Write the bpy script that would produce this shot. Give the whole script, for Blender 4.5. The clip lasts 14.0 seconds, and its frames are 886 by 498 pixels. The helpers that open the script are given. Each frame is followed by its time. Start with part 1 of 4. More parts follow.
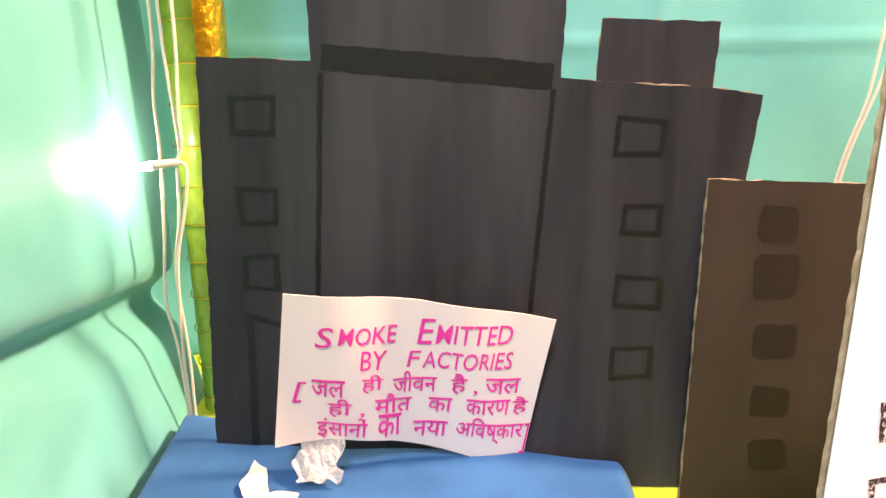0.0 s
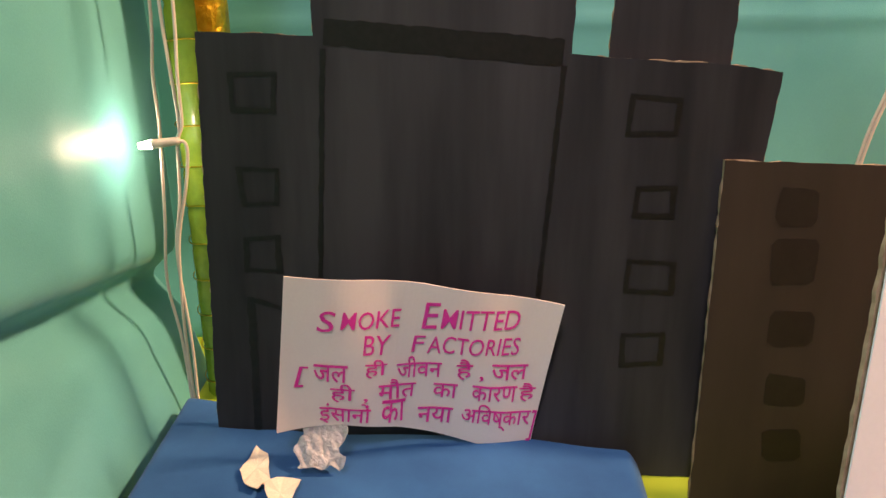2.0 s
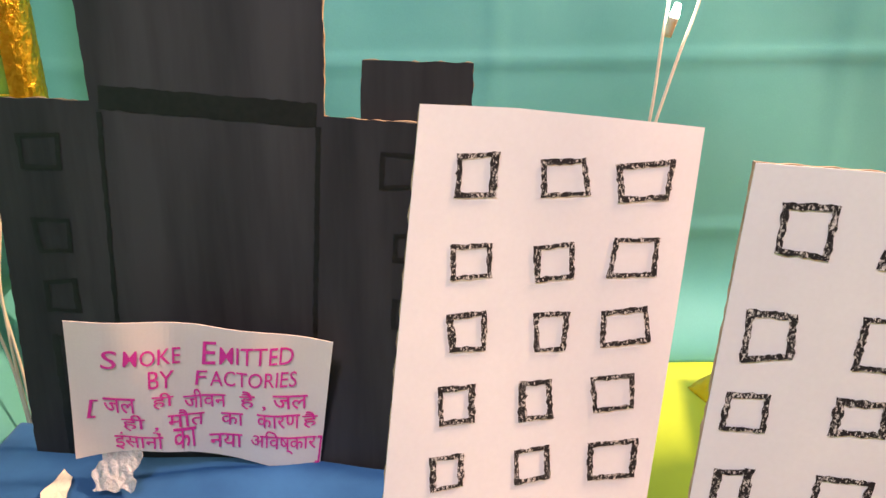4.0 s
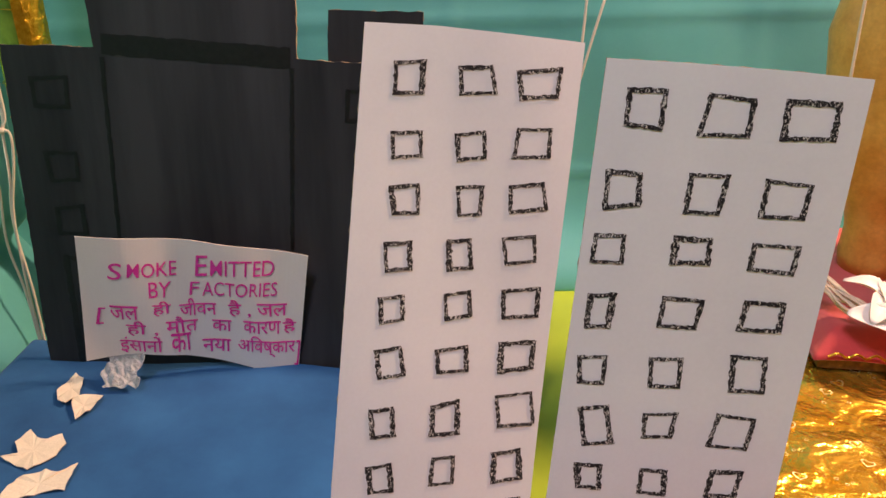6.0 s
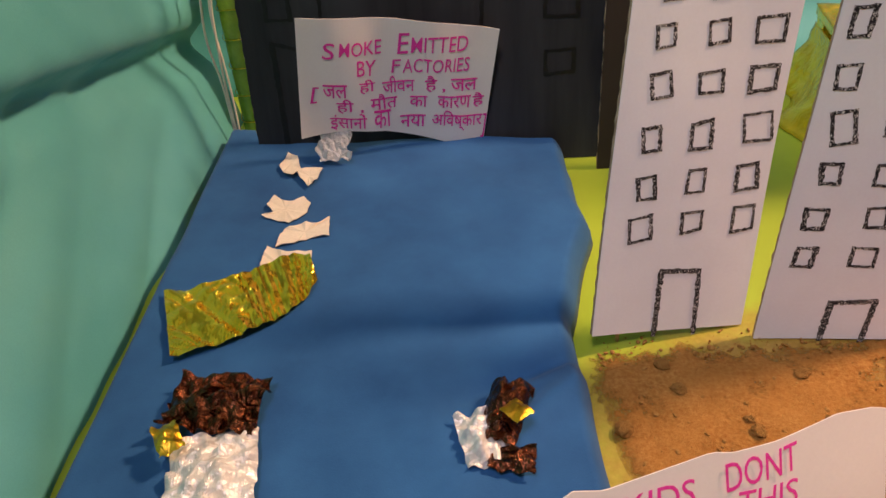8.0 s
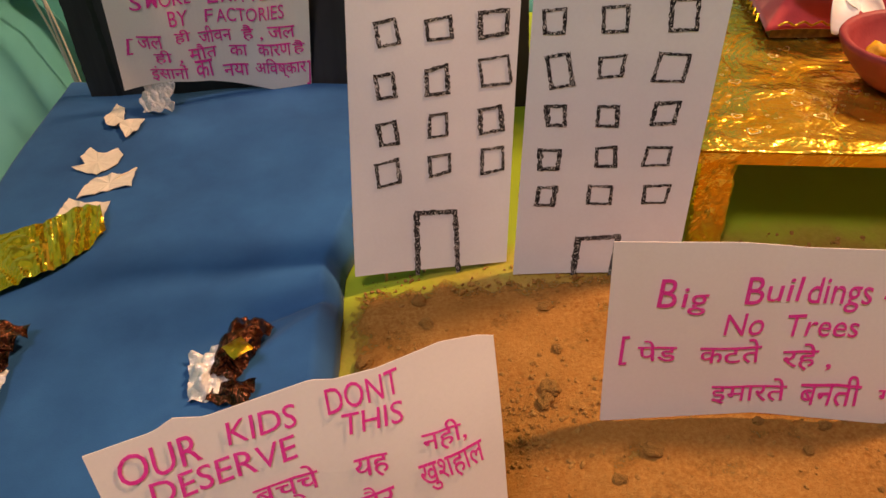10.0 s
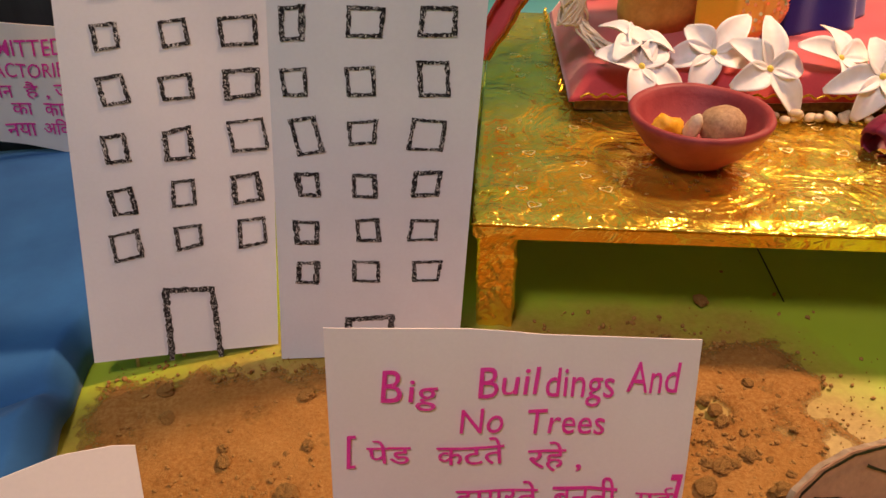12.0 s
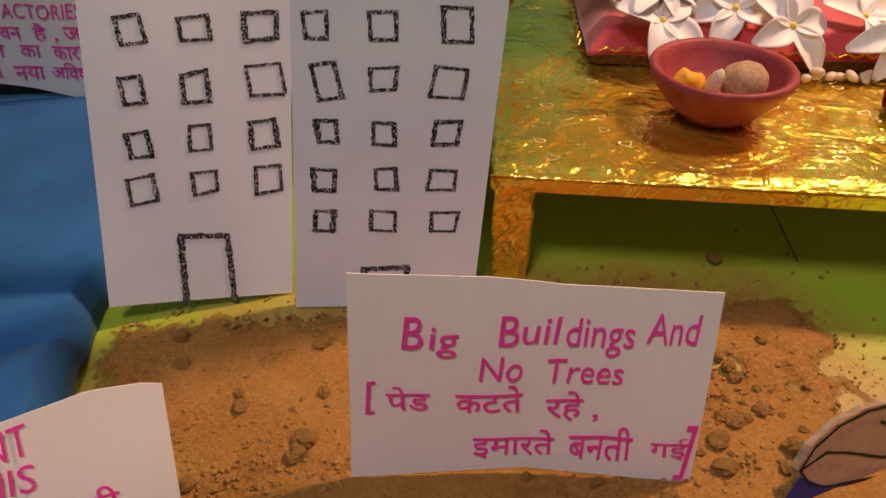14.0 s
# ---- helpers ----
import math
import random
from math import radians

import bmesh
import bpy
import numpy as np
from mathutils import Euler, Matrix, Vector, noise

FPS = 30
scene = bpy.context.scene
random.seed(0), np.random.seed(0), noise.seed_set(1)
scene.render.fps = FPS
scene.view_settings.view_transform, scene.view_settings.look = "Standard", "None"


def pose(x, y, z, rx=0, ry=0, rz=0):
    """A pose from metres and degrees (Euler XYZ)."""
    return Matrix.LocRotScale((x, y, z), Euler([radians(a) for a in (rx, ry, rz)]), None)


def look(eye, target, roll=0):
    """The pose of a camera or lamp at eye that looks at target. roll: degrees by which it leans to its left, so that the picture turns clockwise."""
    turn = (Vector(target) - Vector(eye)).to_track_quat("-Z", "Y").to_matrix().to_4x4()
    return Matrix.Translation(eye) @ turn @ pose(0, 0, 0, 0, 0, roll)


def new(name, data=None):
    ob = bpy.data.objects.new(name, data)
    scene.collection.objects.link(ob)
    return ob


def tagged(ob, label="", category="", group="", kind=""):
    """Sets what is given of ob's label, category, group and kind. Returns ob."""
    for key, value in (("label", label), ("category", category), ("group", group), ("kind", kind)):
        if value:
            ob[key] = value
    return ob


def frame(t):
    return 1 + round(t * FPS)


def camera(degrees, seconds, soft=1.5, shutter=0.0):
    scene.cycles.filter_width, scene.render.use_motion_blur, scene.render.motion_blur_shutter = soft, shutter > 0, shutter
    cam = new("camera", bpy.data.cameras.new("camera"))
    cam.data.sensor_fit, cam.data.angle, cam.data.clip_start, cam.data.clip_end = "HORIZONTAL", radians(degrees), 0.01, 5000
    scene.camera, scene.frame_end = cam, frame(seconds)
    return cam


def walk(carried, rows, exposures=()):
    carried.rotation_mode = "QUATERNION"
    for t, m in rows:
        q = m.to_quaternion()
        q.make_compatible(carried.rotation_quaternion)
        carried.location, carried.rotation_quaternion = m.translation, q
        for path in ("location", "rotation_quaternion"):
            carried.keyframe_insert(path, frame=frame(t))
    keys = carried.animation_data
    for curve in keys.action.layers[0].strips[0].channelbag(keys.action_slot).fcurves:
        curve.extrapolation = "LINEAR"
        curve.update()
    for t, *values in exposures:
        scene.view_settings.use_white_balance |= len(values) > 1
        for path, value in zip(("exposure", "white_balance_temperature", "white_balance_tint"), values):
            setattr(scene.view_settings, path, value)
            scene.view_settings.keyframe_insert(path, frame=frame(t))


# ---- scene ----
cam = camera(61.4, 14.0)
PATH = [
    (0, (0.02172, 0.03707, 0.24111), (0.04185, 1.92405, -0.42137), 0.3),
    (0.5, (0.0185, 0.03721, 0.23574), (0.05062, 1.92835, -0.4143), 0.4),
    (1, (0.02307, 0.04653, 0.23534), (0.02099, 1.92338, -0.45563), 0.3),
    (1.5, (0.02495, 0.04775, 0.23532), (0.01099, 1.92231, -0.46167), 0.2),
    (2, (0.02459, 0.04617, 0.23746), (0.01297, 1.91785, -0.46729), 0.3),
    (2.5, (0.02676, 0.04119, 0.23839), (0.01463, 1.91399, -0.46336), 0.4),
    (3, (0.04927, 0.03891, 0.2514), (0.07149, 1.90667, -0.46343), 0.8),
    (3.5, (0.09975, 0.03672, 0.2681), (0.07177, 1.8959, -0.46857), 0.2),
    (4, (0.13472, 0.02681, 0.27364), (0.12189, 1.88743, -0.45981), -0.0),
    (4.2, (0.14866, 0.02154, 0.27824), (0.14786, 1.88265, -0.45408), 0.0),
    (6.3, (0.14864, -0.04689, 0.26417), (0.19003, 1.78742, -0.5318), -0.4),
    (6.5, (0.13323, -0.04563, 0.26643), (0.17341, 1.77734, -0.55526), -0.8),
    (7, (0.08242, -0.05941, 0.25585), (0.09456, 1.72236, -0.65254), -2.0),
    (7.5, (0.05189, -0.08033, 0.24931), (0.03881, 1.64288, -0.76578), -2.9),
    (7.7, (0.0436, -0.0911, 0.25071), (0.01275, 1.59534, -0.82399), -3.7),
    (9.8, (0.13045, -0.12846, 0.24896), (0.07373, 1.42408, -1.01057), -5.0),
    (10, (0.15356, -0.1204, 0.2529), (0.13114, 1.4281, -1.01266), -5.3),
    (10.5, (0.18702, -0.10529, 0.25639), (0.28695, 1.45239, -0.99405), -4.6),
    (11, (0.19555, -0.0926, 0.25921), (0.32257, 1.54235, -0.88569), -4.3),
    (11.5, (0.20242, -0.09114, 0.25597), (0.35373, 1.57266, -0.84352), -3.3),
    (12, (0.23024, -0.09645, 0.23282), (0.40765, 1.54535, -0.89545), -0.9),
    (12.5, (0.23828, -0.09912, 0.21707), (0.40217, 1.51976, -0.94585), -0.3),
    (13, (0.23815, -0.09598, 0.21837), (0.41262, 1.50703, -0.96481), 0.2),
    (13.5, (0.23617, -0.09335, 0.2238), (0.42164, 1.49621, -0.97574), 0.6),
    (14, (0.22182, -0.09682, 0.2284), (0.39838, 1.48394, -0.98405), 0.4),
]
EXPOSURES = [(0.0, 1.95, 7300, 32), (0.4, 1.75, 7300, 32), (0.7, 1.2, 7300, 32), (1.0, 0.85, 7500, 33), (2.6, 0.72, 7500, 33), (3.0, 0.72, 7300, 32), (3.4, 1.30, 7200, 32), (4.2, 0.95, 6900, 30), (5.2, 0.65, 6700, 29), (6.3, 0.25, 6700, 28), (7.7, 0.15, 6700, 28), (9.8, 0.03, 7700, 30), (10.6, -0.08, 7400, 29), (11.2, 0.0, 7000, 27), (12.2, -0.05, 6900, 27), (12.7, -0.2, 6700, 26), (14.0, -0.24, 6600, 25)]
walk(cam, [(t, look(eye, target, roll)) for t, eye, target, roll in PATH], EXPOSURES)

from mathutils import geometry

# ---- world and lamps ----
world = bpy.data.worlds.new("room_air")
world.use_nodes = True
world.node_tree.nodes["Background"].inputs[0].default_value = (0.9, 0.8, 0.7, 1)
world.node_tree.nodes["Background"].inputs[1].default_value = 0.05
scene.world = world


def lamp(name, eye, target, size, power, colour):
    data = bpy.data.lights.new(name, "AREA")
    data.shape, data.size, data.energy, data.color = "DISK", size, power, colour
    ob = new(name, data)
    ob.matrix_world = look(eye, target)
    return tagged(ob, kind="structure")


lamp("ceiling_bulb", (0.92, 0.42, 1.00), (0.25, 0.2, 0), 0.14, 16.5, (1.0, 0.68, 0.40))
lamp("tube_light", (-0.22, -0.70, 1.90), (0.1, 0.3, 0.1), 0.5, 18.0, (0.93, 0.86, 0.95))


# ---- mesh helpers ----
def put(name, bm, material, parent=None, label="", smooth=False):
    """Links a bmesh as one mesh object."""
    bmesh.ops.recalc_face_normals(bm, faces=bm.faces)
    me = bpy.data.meshes.new(name)
    bm.to_mesh(me)
    bm.free()
    me.materials.append(material)
    if smooth:
        for p in me.polygons:
            p.use_smooth = True
    ob = new(name, me)
    if parent is not None:
        ob.parent = parent
    if label:
        ob["label"] = label
    return ob


def part(name, bm, material, parent, label="", smooth=False):
    return put(name, bm, material, parent, label, smooth)


def empty(name, m=None):
    ob = new(name)
    if m is not None:
        ob.matrix_world = m
    return ob


def box(bm, x0, x1, y0, y1, z0, z1, bevel=0.0):
    v = bmesh.ops.create_cube(bm, size=1.0, matrix=Matrix.Translation(((x0 + x1) / 2, (y0 + y1) / 2, (z0 + z1) / 2)) @ Matrix.Diagonal((x1 - x0, y1 - y0, z1 - z0, 1)))["verts"]
    if bevel:
        bmesh.ops.bevel(bm, geom=list({e for a in v for e in a.link_edges}), offset=bevel, segments=2, affect="EDGES")


def subdivided(points, step, wobble, seed):
    """A closed outline with its edges cut into short, slightly uneven steps."""
    rng = random.Random(seed)
    out = []
    for (x0, y0), (x1, y1) in zip(points, points[1:] + points[:1]):
        n = max(1, int(math.hypot(x1 - x0, y1 - y0) / step))
        for k in range(n):
            w = wobble if k else 0.0
            out.append((x0 + (x1 - x0) * k / n + rng.uniform(-w, w), y0 + (y1 - y0) * k / n + rng.uniform(-w, w)))
    return out


def plate(outline, thick, front=0.0, bend=None):
    """A cut-out sheet that stands in its local x-z plane; its front faces -y. bend(x, z) gives the offset along y."""
    bm = bmesh.new()
    f = [bm.verts.new((x, front + (bend(x, z) if bend else 0), z)) for x, z in outline]
    b = [bm.verts.new((x, front + thick + (bend(x, z) if bend else 0), z)) for x, z in outline]
    for i, j, k in geometry.tessellate_polygon([[Vector((x, z, 0)) for x, z in outline]]):
        bm.faces.new((f[i], f[j], f[k]))
        bm.faces.new((b[k], b[j], b[i]))
    for i in range(len(f)):
        j = (i + 1) % len(f)
        bm.faces.new((f[i], b[i], b[j], f[j]))
    return bm


def flat(outline, z0, thick, curl=0.0, seed=0):
    """A cut-out sheet that lies down, slightly curled."""
    rng = random.Random(seed)
    bm = bmesh.new()
    cx, cy = sum(p[0] for p in outline) / len(outline), sum(p[1] for p in outline) / len(outline)
    lift = [curl * rng.random() for _ in outline]
    lo = [bm.verts.new((x, y, z0 + h)) for (x, y), h in zip(outline, lift)]
    hi = [bm.verts.new((x, y, z0 + thick + h)) for (x, y), h in zip(outline, lift)]
    a, b = bm.verts.new((cx, cy, z0)), bm.verts.new((cx, cy, z0 + thick))
    for i in range(len(lo)):
        j = (i + 1) % len(lo)
        bm.faces.new((a, lo[j], lo[i]))
        bm.faces.new((b, hi[i], hi[j]))
        bm.faces.new((lo[i], lo[j], hi[j], hi[i]))
    return bm


def smooth_line(points, n=6):
    """Catmull-Rom through the points."""
    p = [Vector(q) for q in points]
    p = [2 * p[0] - p[1]] + p + [2 * p[-1] - p[-2]]
    out = []
    for i in range(1, len(p) - 2):
        for k in range(n):
            t = k / n
            out.append(0.5 * ((2 * p[i]) + (p[i + 1] - p[i - 1]) * t + (2 * p[i - 1] - 5 * p[i] + 4 * p[i + 1] - p[i + 2]) * t * t + (3 * p[i] - p[i - 1] - 3 * p[i + 1] + p[i + 2]) * t ** 3))
    return out + [p[-2]]


def tube(bm, points, r, sides=8, n=6):
    """A round cord along a smooth line. r: a radius or one for each end."""
    line = smooth_line(points, n)
    r0, r1 = r if isinstance(r, tuple) else (r, r)
    rings = []
    for i, c in enumerate(line):
        d = (line[min(i + 1, len(line) - 1)] - line[max(i - 1, 0)]).normalized()
        a = d.orthogonal().normalized() if not rings else (side - d * side.dot(d)).normalized()
        side = a
        b = d.cross(a)
        rad = r0 + (r1 - r0) * i / (len(line) - 1)
        rings.append([bm.verts.new(c + rad * (math.cos(2 * math.pi * k / sides) * a + math.sin(2 * math.pi * k / sides) * b)) for k in range(sides)])
    for p, q in zip(rings, rings[1:]):
        for k in range(sides):
            bm.faces.new((p[k], p[(k + 1) % sides], q[(k + 1) % sides], q[k]))
    bm.faces.new(rings[0][::-1])
    bm.faces.new(rings[-1])


def lathe(profile, n=48):
    bm = bmesh.new()
    rings = [[bm.verts.new((r * math.cos(2 * math.pi * k / n), r * math.sin(2 * math.pi * k / n), z)) for k in range(n)] for r, z in profile]
    for p, q in zip(rings, rings[1:]):
        for k in range(n):
            bm.faces.new((p[k], p[(k + 1) % n], q[(k + 1) % n], q[k]))
    bm.faces.new(rings[0])
    bm.faces.new(rings[-1])
    return bm


def sheet(nx, ny, place):
    """A grid whose point at (s, t) in 0..1 lies at place(s, t)."""
    bm = bmesh.new()
    g = [[bm.verts.new(place(i / nx, j / ny)) for i in range(nx + 1)] for j in range(ny + 1)]
    for j in range(ny):
        for i in range(nx):
            bm.faces.new((g[j][i], g[j][i + 1], g[j + 1][i + 1], g[j + 1][i]))
    return bm


def thicken(bm, d):
    bmesh.ops.recalc_face_normals(bm, faces=bm.faces)
    bmesh.ops.solidify(bm, geom=list(bm.faces), thickness=d)
    return bm


def lump(r, squash, seed, sub=2, rough=0.25, freq=1.3):
    """An uneven pebble."""
    bm = bmesh.new()
    bmesh.ops.create_icosphere(bm, subdivisions=sub, radius=1.0)
    off = Vector((seed * 3.7, seed * 1.3, seed * 2.1))
    for v in bm.verts:
        v.co *= 1 + rough * noise.noise(v.co * freq + off) + 0.4 * rough * noise.noise(v.co * 3 * freq + off)
        v.co = Vector((v.co.x * squash[0], v.co.y * squash[1], v.co.z * squash[2])) * r
    return bm


# ---- materials ----
class Mat:
    """A small wrapper round a node material."""

    def __init__(self, name, rough=0.6, metal=0.0, spec=0.4):
        self.m = bpy.data.materials.new(name)
        self.m.use_nodes = True
        self.t = self.m.node_tree
        self.b = self.t.nodes["Principled BSDF"]
        self.b.inputs["Roughness"].default_value = rough
        self.b.inputs["Metallic"].default_value = metal
        self.b.inputs["Specular IOR Level"].default_value = spec
        self.co = self.t.nodes.new("ShaderNodeTexCoord").outputs["Object"]

    def link(self, a, b):
        self.t.links.new(a, b)

    def noise(self, scale, detail=4.0, rough=0.55, stretch=None, distortion=0.0):
        n = self.t.nodes.new("ShaderNodeTexNoise")
        n.inputs["Scale"].default_value, n.inputs["Detail"].default_value, n.inputs["Roughness"].default_value = scale, detail, rough
        n.inputs["Distortion"].default_value = distortion
        src = self.co
        if stretch:
            mp = self.t.nodes.new("ShaderNodeMapping")
            mp.inputs["Scale"].default_value = stretch
            self.link(src, mp.inputs["Vector"])
            src = mp.outputs[0]
        self.link(src, n.inputs["Vector"])
        return n.outputs["Fac"]

    def ramp(self, fac, *stops):
        r = self.t.nodes.new("ShaderNodeValToRGB")
        while len(r.color_ramp.elements) < len(stops):
            r.color_ramp.elements.new(0.5)
        for e, (p, c) in zip(r.color_ramp.elements, stops):
            e.position = p
            e.color = (*c, 1) if isinstance(c, tuple) else (c, c, c, 1)
        self.link(fac, r.inputs[0])
        return r.outputs[0]

    def mix(self, fac, a, b, mode="MIX"):
        x = self.t.nodes.new("ShaderNodeMix")
        x.data_type, x.blend_type = "RGBA", mode
        for s, v in ((0, fac), (6, a), (7, b)):
            if isinstance(v, (int, float)):
                x.inputs[s].default_value = v if s == 0 else (v, v, v, 1)
            elif isinstance(v, tuple):
                x.inputs[s].default_value = (*v, 1)
            else:
                self.link(v, x.inputs[s])
        return x.outputs[2]

    def colour(self, c):
        if isinstance(c, tuple):
            self.b.inputs["Base Color"].default_value = (*c, 1)
        else:
            self.link(c, self.b.inputs["Base Color"])
        return self

    def rough(self, c):
        self.link(c, self.b.inputs["Roughness"])
        return self

    def bump(self, fac, strength, dist):
        n = self.t.nodes.new("ShaderNodeBump")
        n.inputs["Strength"].default_value, n.inputs["Distance"].default_value = strength, dist
        self.link(fac, n.inputs["Height"])
        if self.b.inputs["Normal"].is_linked:
            self.link(self.b.inputs["Normal"].links[0].from_socket, n.inputs["Normal"])
        self.link(n.outputs[0], self.b.inputs["Normal"])
        return self


def two_tone(name, a, b, scale, rough=0.6, metal=0.0, fine=None, bump=0.0, stretch=None, spec=0.4, grain=0.35):
    m = Mat(name, rough, metal, spec)
    c = m.ramp(m.noise(scale, stretch=stretch), (0.3, a), (0.7, b))
    if fine:
        c = m.mix(grain, c, m.ramp(m.noise(fine, 3), (0.3, 0.55), (0.7, 1.0)), "MULTIPLY")
    m.colour(c)
    if bump:
        m.bump(m.noise(fine or scale * 8, 3), 0.5, bump)
    return m.m


PAPER = two_tone("white_card", (0.76, 0.77, 0.82), (0.83, 0.84, 0.88), 22, 0.65, fine=700, bump=0.00003, grain=0.06)
NOTE = two_tone("note_paper", (0.90, 0.79, 0.74), (0.94, 0.84, 0.79), 16, 0.7, fine=800, bump=0.00003, grain=0.06)
SCRAP = two_tone("torn_paper", (0.82, 0.72, 0.58), (0.88, 0.79, 0.66), 60, 0.75, fine=1200, bump=0.0001)
BLACK = Mat("black_painted_card", 0.62, spec=0.3)
BLACK.colour(BLACK.mix(BLACK.ramp(BLACK.noise(14, 5, 0.6, (1.6, 1, 0.18)), (0.38, 0.0), (0.66, 1.0)), (0.016, 0.016, 0.020), (0.052, 0.050, 0.056)))
BLACK.bump(BLACK.noise(260, 3, 0.5, (1, 1, 0.25)), 0.35, 0.0002)
BLACK = BLACK.m
MARKER = two_tone("black_marker_ink", (0.004, 0.004, 0.004), (0.010, 0.009, 0.009), 300, 0.5)
BROWN = Mat("brown_painted_card", 0.6, spec=0.3)
BROWN.colour(BROWN.mix(BROWN.ramp(BROWN.noise(18, 5, 0.6, (1.5, 1, 0.3)), (0.35, 0.0), (0.7, 1.0)), (0.028, 0.020, 0.014), (0.046, 0.032, 0.023)))
BROWN.bump(BROWN.noise(300, 3), 0.3, 0.0002)
BROWN = BROWN.m
DARKBROWN = two_tone("dark_brown_paint", (0.010, 0.0065, 0.005), (0.017, 0.011, 0.008), 130, 0.55, fine=500)
BOARDEDGE = two_tone("grey_board_edge", (0.30, 0.20, 0.12), (0.50, 0.38, 0.26), 240, 0.85, fine=900)
CRAYON = Mat("black_crayon", 0.8, spec=0.2)
grain = CRAYON.noise(1500, 3, 0.7, (1.0, 1.0, 0.6))
CRAYON.colour(CRAYON.mix(CRAYON.ramp(grain, (0.53, 0.0), (0.62, 1.0)), (0.020, 0.019, 0.021), (0.70, 0.67, 0.65)))
CRAYON.bump(grain, 0.3, 0.0001)
CRAYON = CRAYON.m
INK = two_tone("magenta_felt_pen", (0.90, 0.035, 0.34), (0.95, 0.070, 0.44), 160, 0.6)
GREEN = Mat("green_chart_paper", 0.42, spec=0.45)
sep = GREEN.t.nodes.new("ShaderNodeSeparateXYZ")
GREEN.link(GREEN.co, sep.inputs[0])


def calc(tree, op, a, b):
    n = tree.nodes.new("ShaderNodeMath")
    n.operation = op
    for k, v in ((0, a), (1, b)):
        if isinstance(v, (int, float)):
            n.inputs[k].default_value = v
        else:
            tree.links.new(v, n.inputs[k])
    return n.outputs[0]


# a film of dust round the heap of soil, patchy at its rim
ex = calc(GREEN.t, "POWER", calc(GREEN.t, "MULTIPLY", calc(GREEN.t, "SUBTRACT", sep.outputs[0], 0.265), 1 / 0.175), 4)
ey = calc(GREEN.t, "POWER", calc(GREEN.t, "MULTIPLY", calc(GREEN.t, "SUBTRACT", sep.outputs[1], 0.035), 1 / 0.148), 4)
rim = calc(GREEN.t, "ADD", calc(GREEN.t, "ADD", ex, ey), calc(GREEN.t, "MULTIPLY", GREEN.noise(26, 6, 0.65), 1.3))
dust = GREEN.ramp(calc(GREEN.t, "MULTIPLY", rim, 0.5), (0.60, 0.85), (0.95, 0.0))
GREEN.colour(GREEN.mix(dust, GREEN.mix(GREEN.ramp(GREEN.noise(9, 4), (0.35, 0.0), (0.7, 1.0)), (0.34, 0.48, 0.030), (0.42, 0.56, 0.045)), GREEN.ramp(GREEN.noise(300, 4, 0.7), (0.35, (0.33, 0.155, 0.030)), (0.7, (0.47, 0.265, 0.065)))))
GREEN.bump(GREEN.noise(30, 2), 0.2, 0.001)
GREEN = GREEN.m
SOIL = Mat("dry_soil", 0.95, spec=0.1)
SOIL.colour(SOIL.mix(SOIL.ramp(SOIL.noise(500, 4, 0.7), (0.35, 0.0), (0.7, 1.0)), SOIL.ramp(SOIL.noise(25, 4), (0.3, (0.31, 0.120, 0.025)), (0.7, (0.42, 0.19, 0.045))), SOIL.ramp(SOIL.noise(40, 4), (0.3, (0.44, 0.215, 0.055)), (0.7, (0.54, 0.29, 0.085)))))
SOIL.bump(SOIL.noise(900, 5, 0.7), 0.9, 0.0012)
thin = SOIL.t.nodes.new("ShaderNodeSeparateXYZ")        # thin soil breaks up into grains
SOIL.link(SOIL.co, thin.inputs[0])
deep = SOIL.t.nodes.new("ShaderNodeMath")
deep.operation = "MULTIPLY_ADD"
SOIL.link(thin.outputs[2], deep.inputs[0])
deep.inputs[1].default_value = 330.0
SOIL.link(SOIL.noise(420, 5, 0.75), deep.inputs[2])
SOIL.link(SOIL.ramp(deep.outputs[0], (0.36, 0.0), (0.95, 1.0)), SOIL.b.inputs["Alpha"])
SOIL = SOIL.m
CLOD = Mat("soil_clod", 0.95, spec=0.1)
CLOD.colour(CLOD.mix(CLOD.ramp(CLOD.noise(420, 4, 0.7), (0.35, 0.0), (0.7, 1.0)), (0.30, 0.14, 0.035), (0.50, 0.28, 0.085)))
CLOD.bump(CLOD.noise(900, 4), 0.8, 0.0008)
CLOD = CLOD.m


def cloth(name, a, b, weave, gloss, sheen=0.3, patch=9):
    m = Mat(name, gloss, spec=0.35)
    m.colour(m.mix(0.12, m.ramp(m.noise(patch, 5, 0.6), (0.3, a), (0.7, b)), m.ramp(m.noise(weave, 2), (0.3, 0.45), (0.7, 1.0)), "MULTIPLY"))
    m.b.inputs["Sheen Weight"].default_value = sheen
    m.bump(m.noise(weave, 2), 0.25, 0.0003)
    return m.m


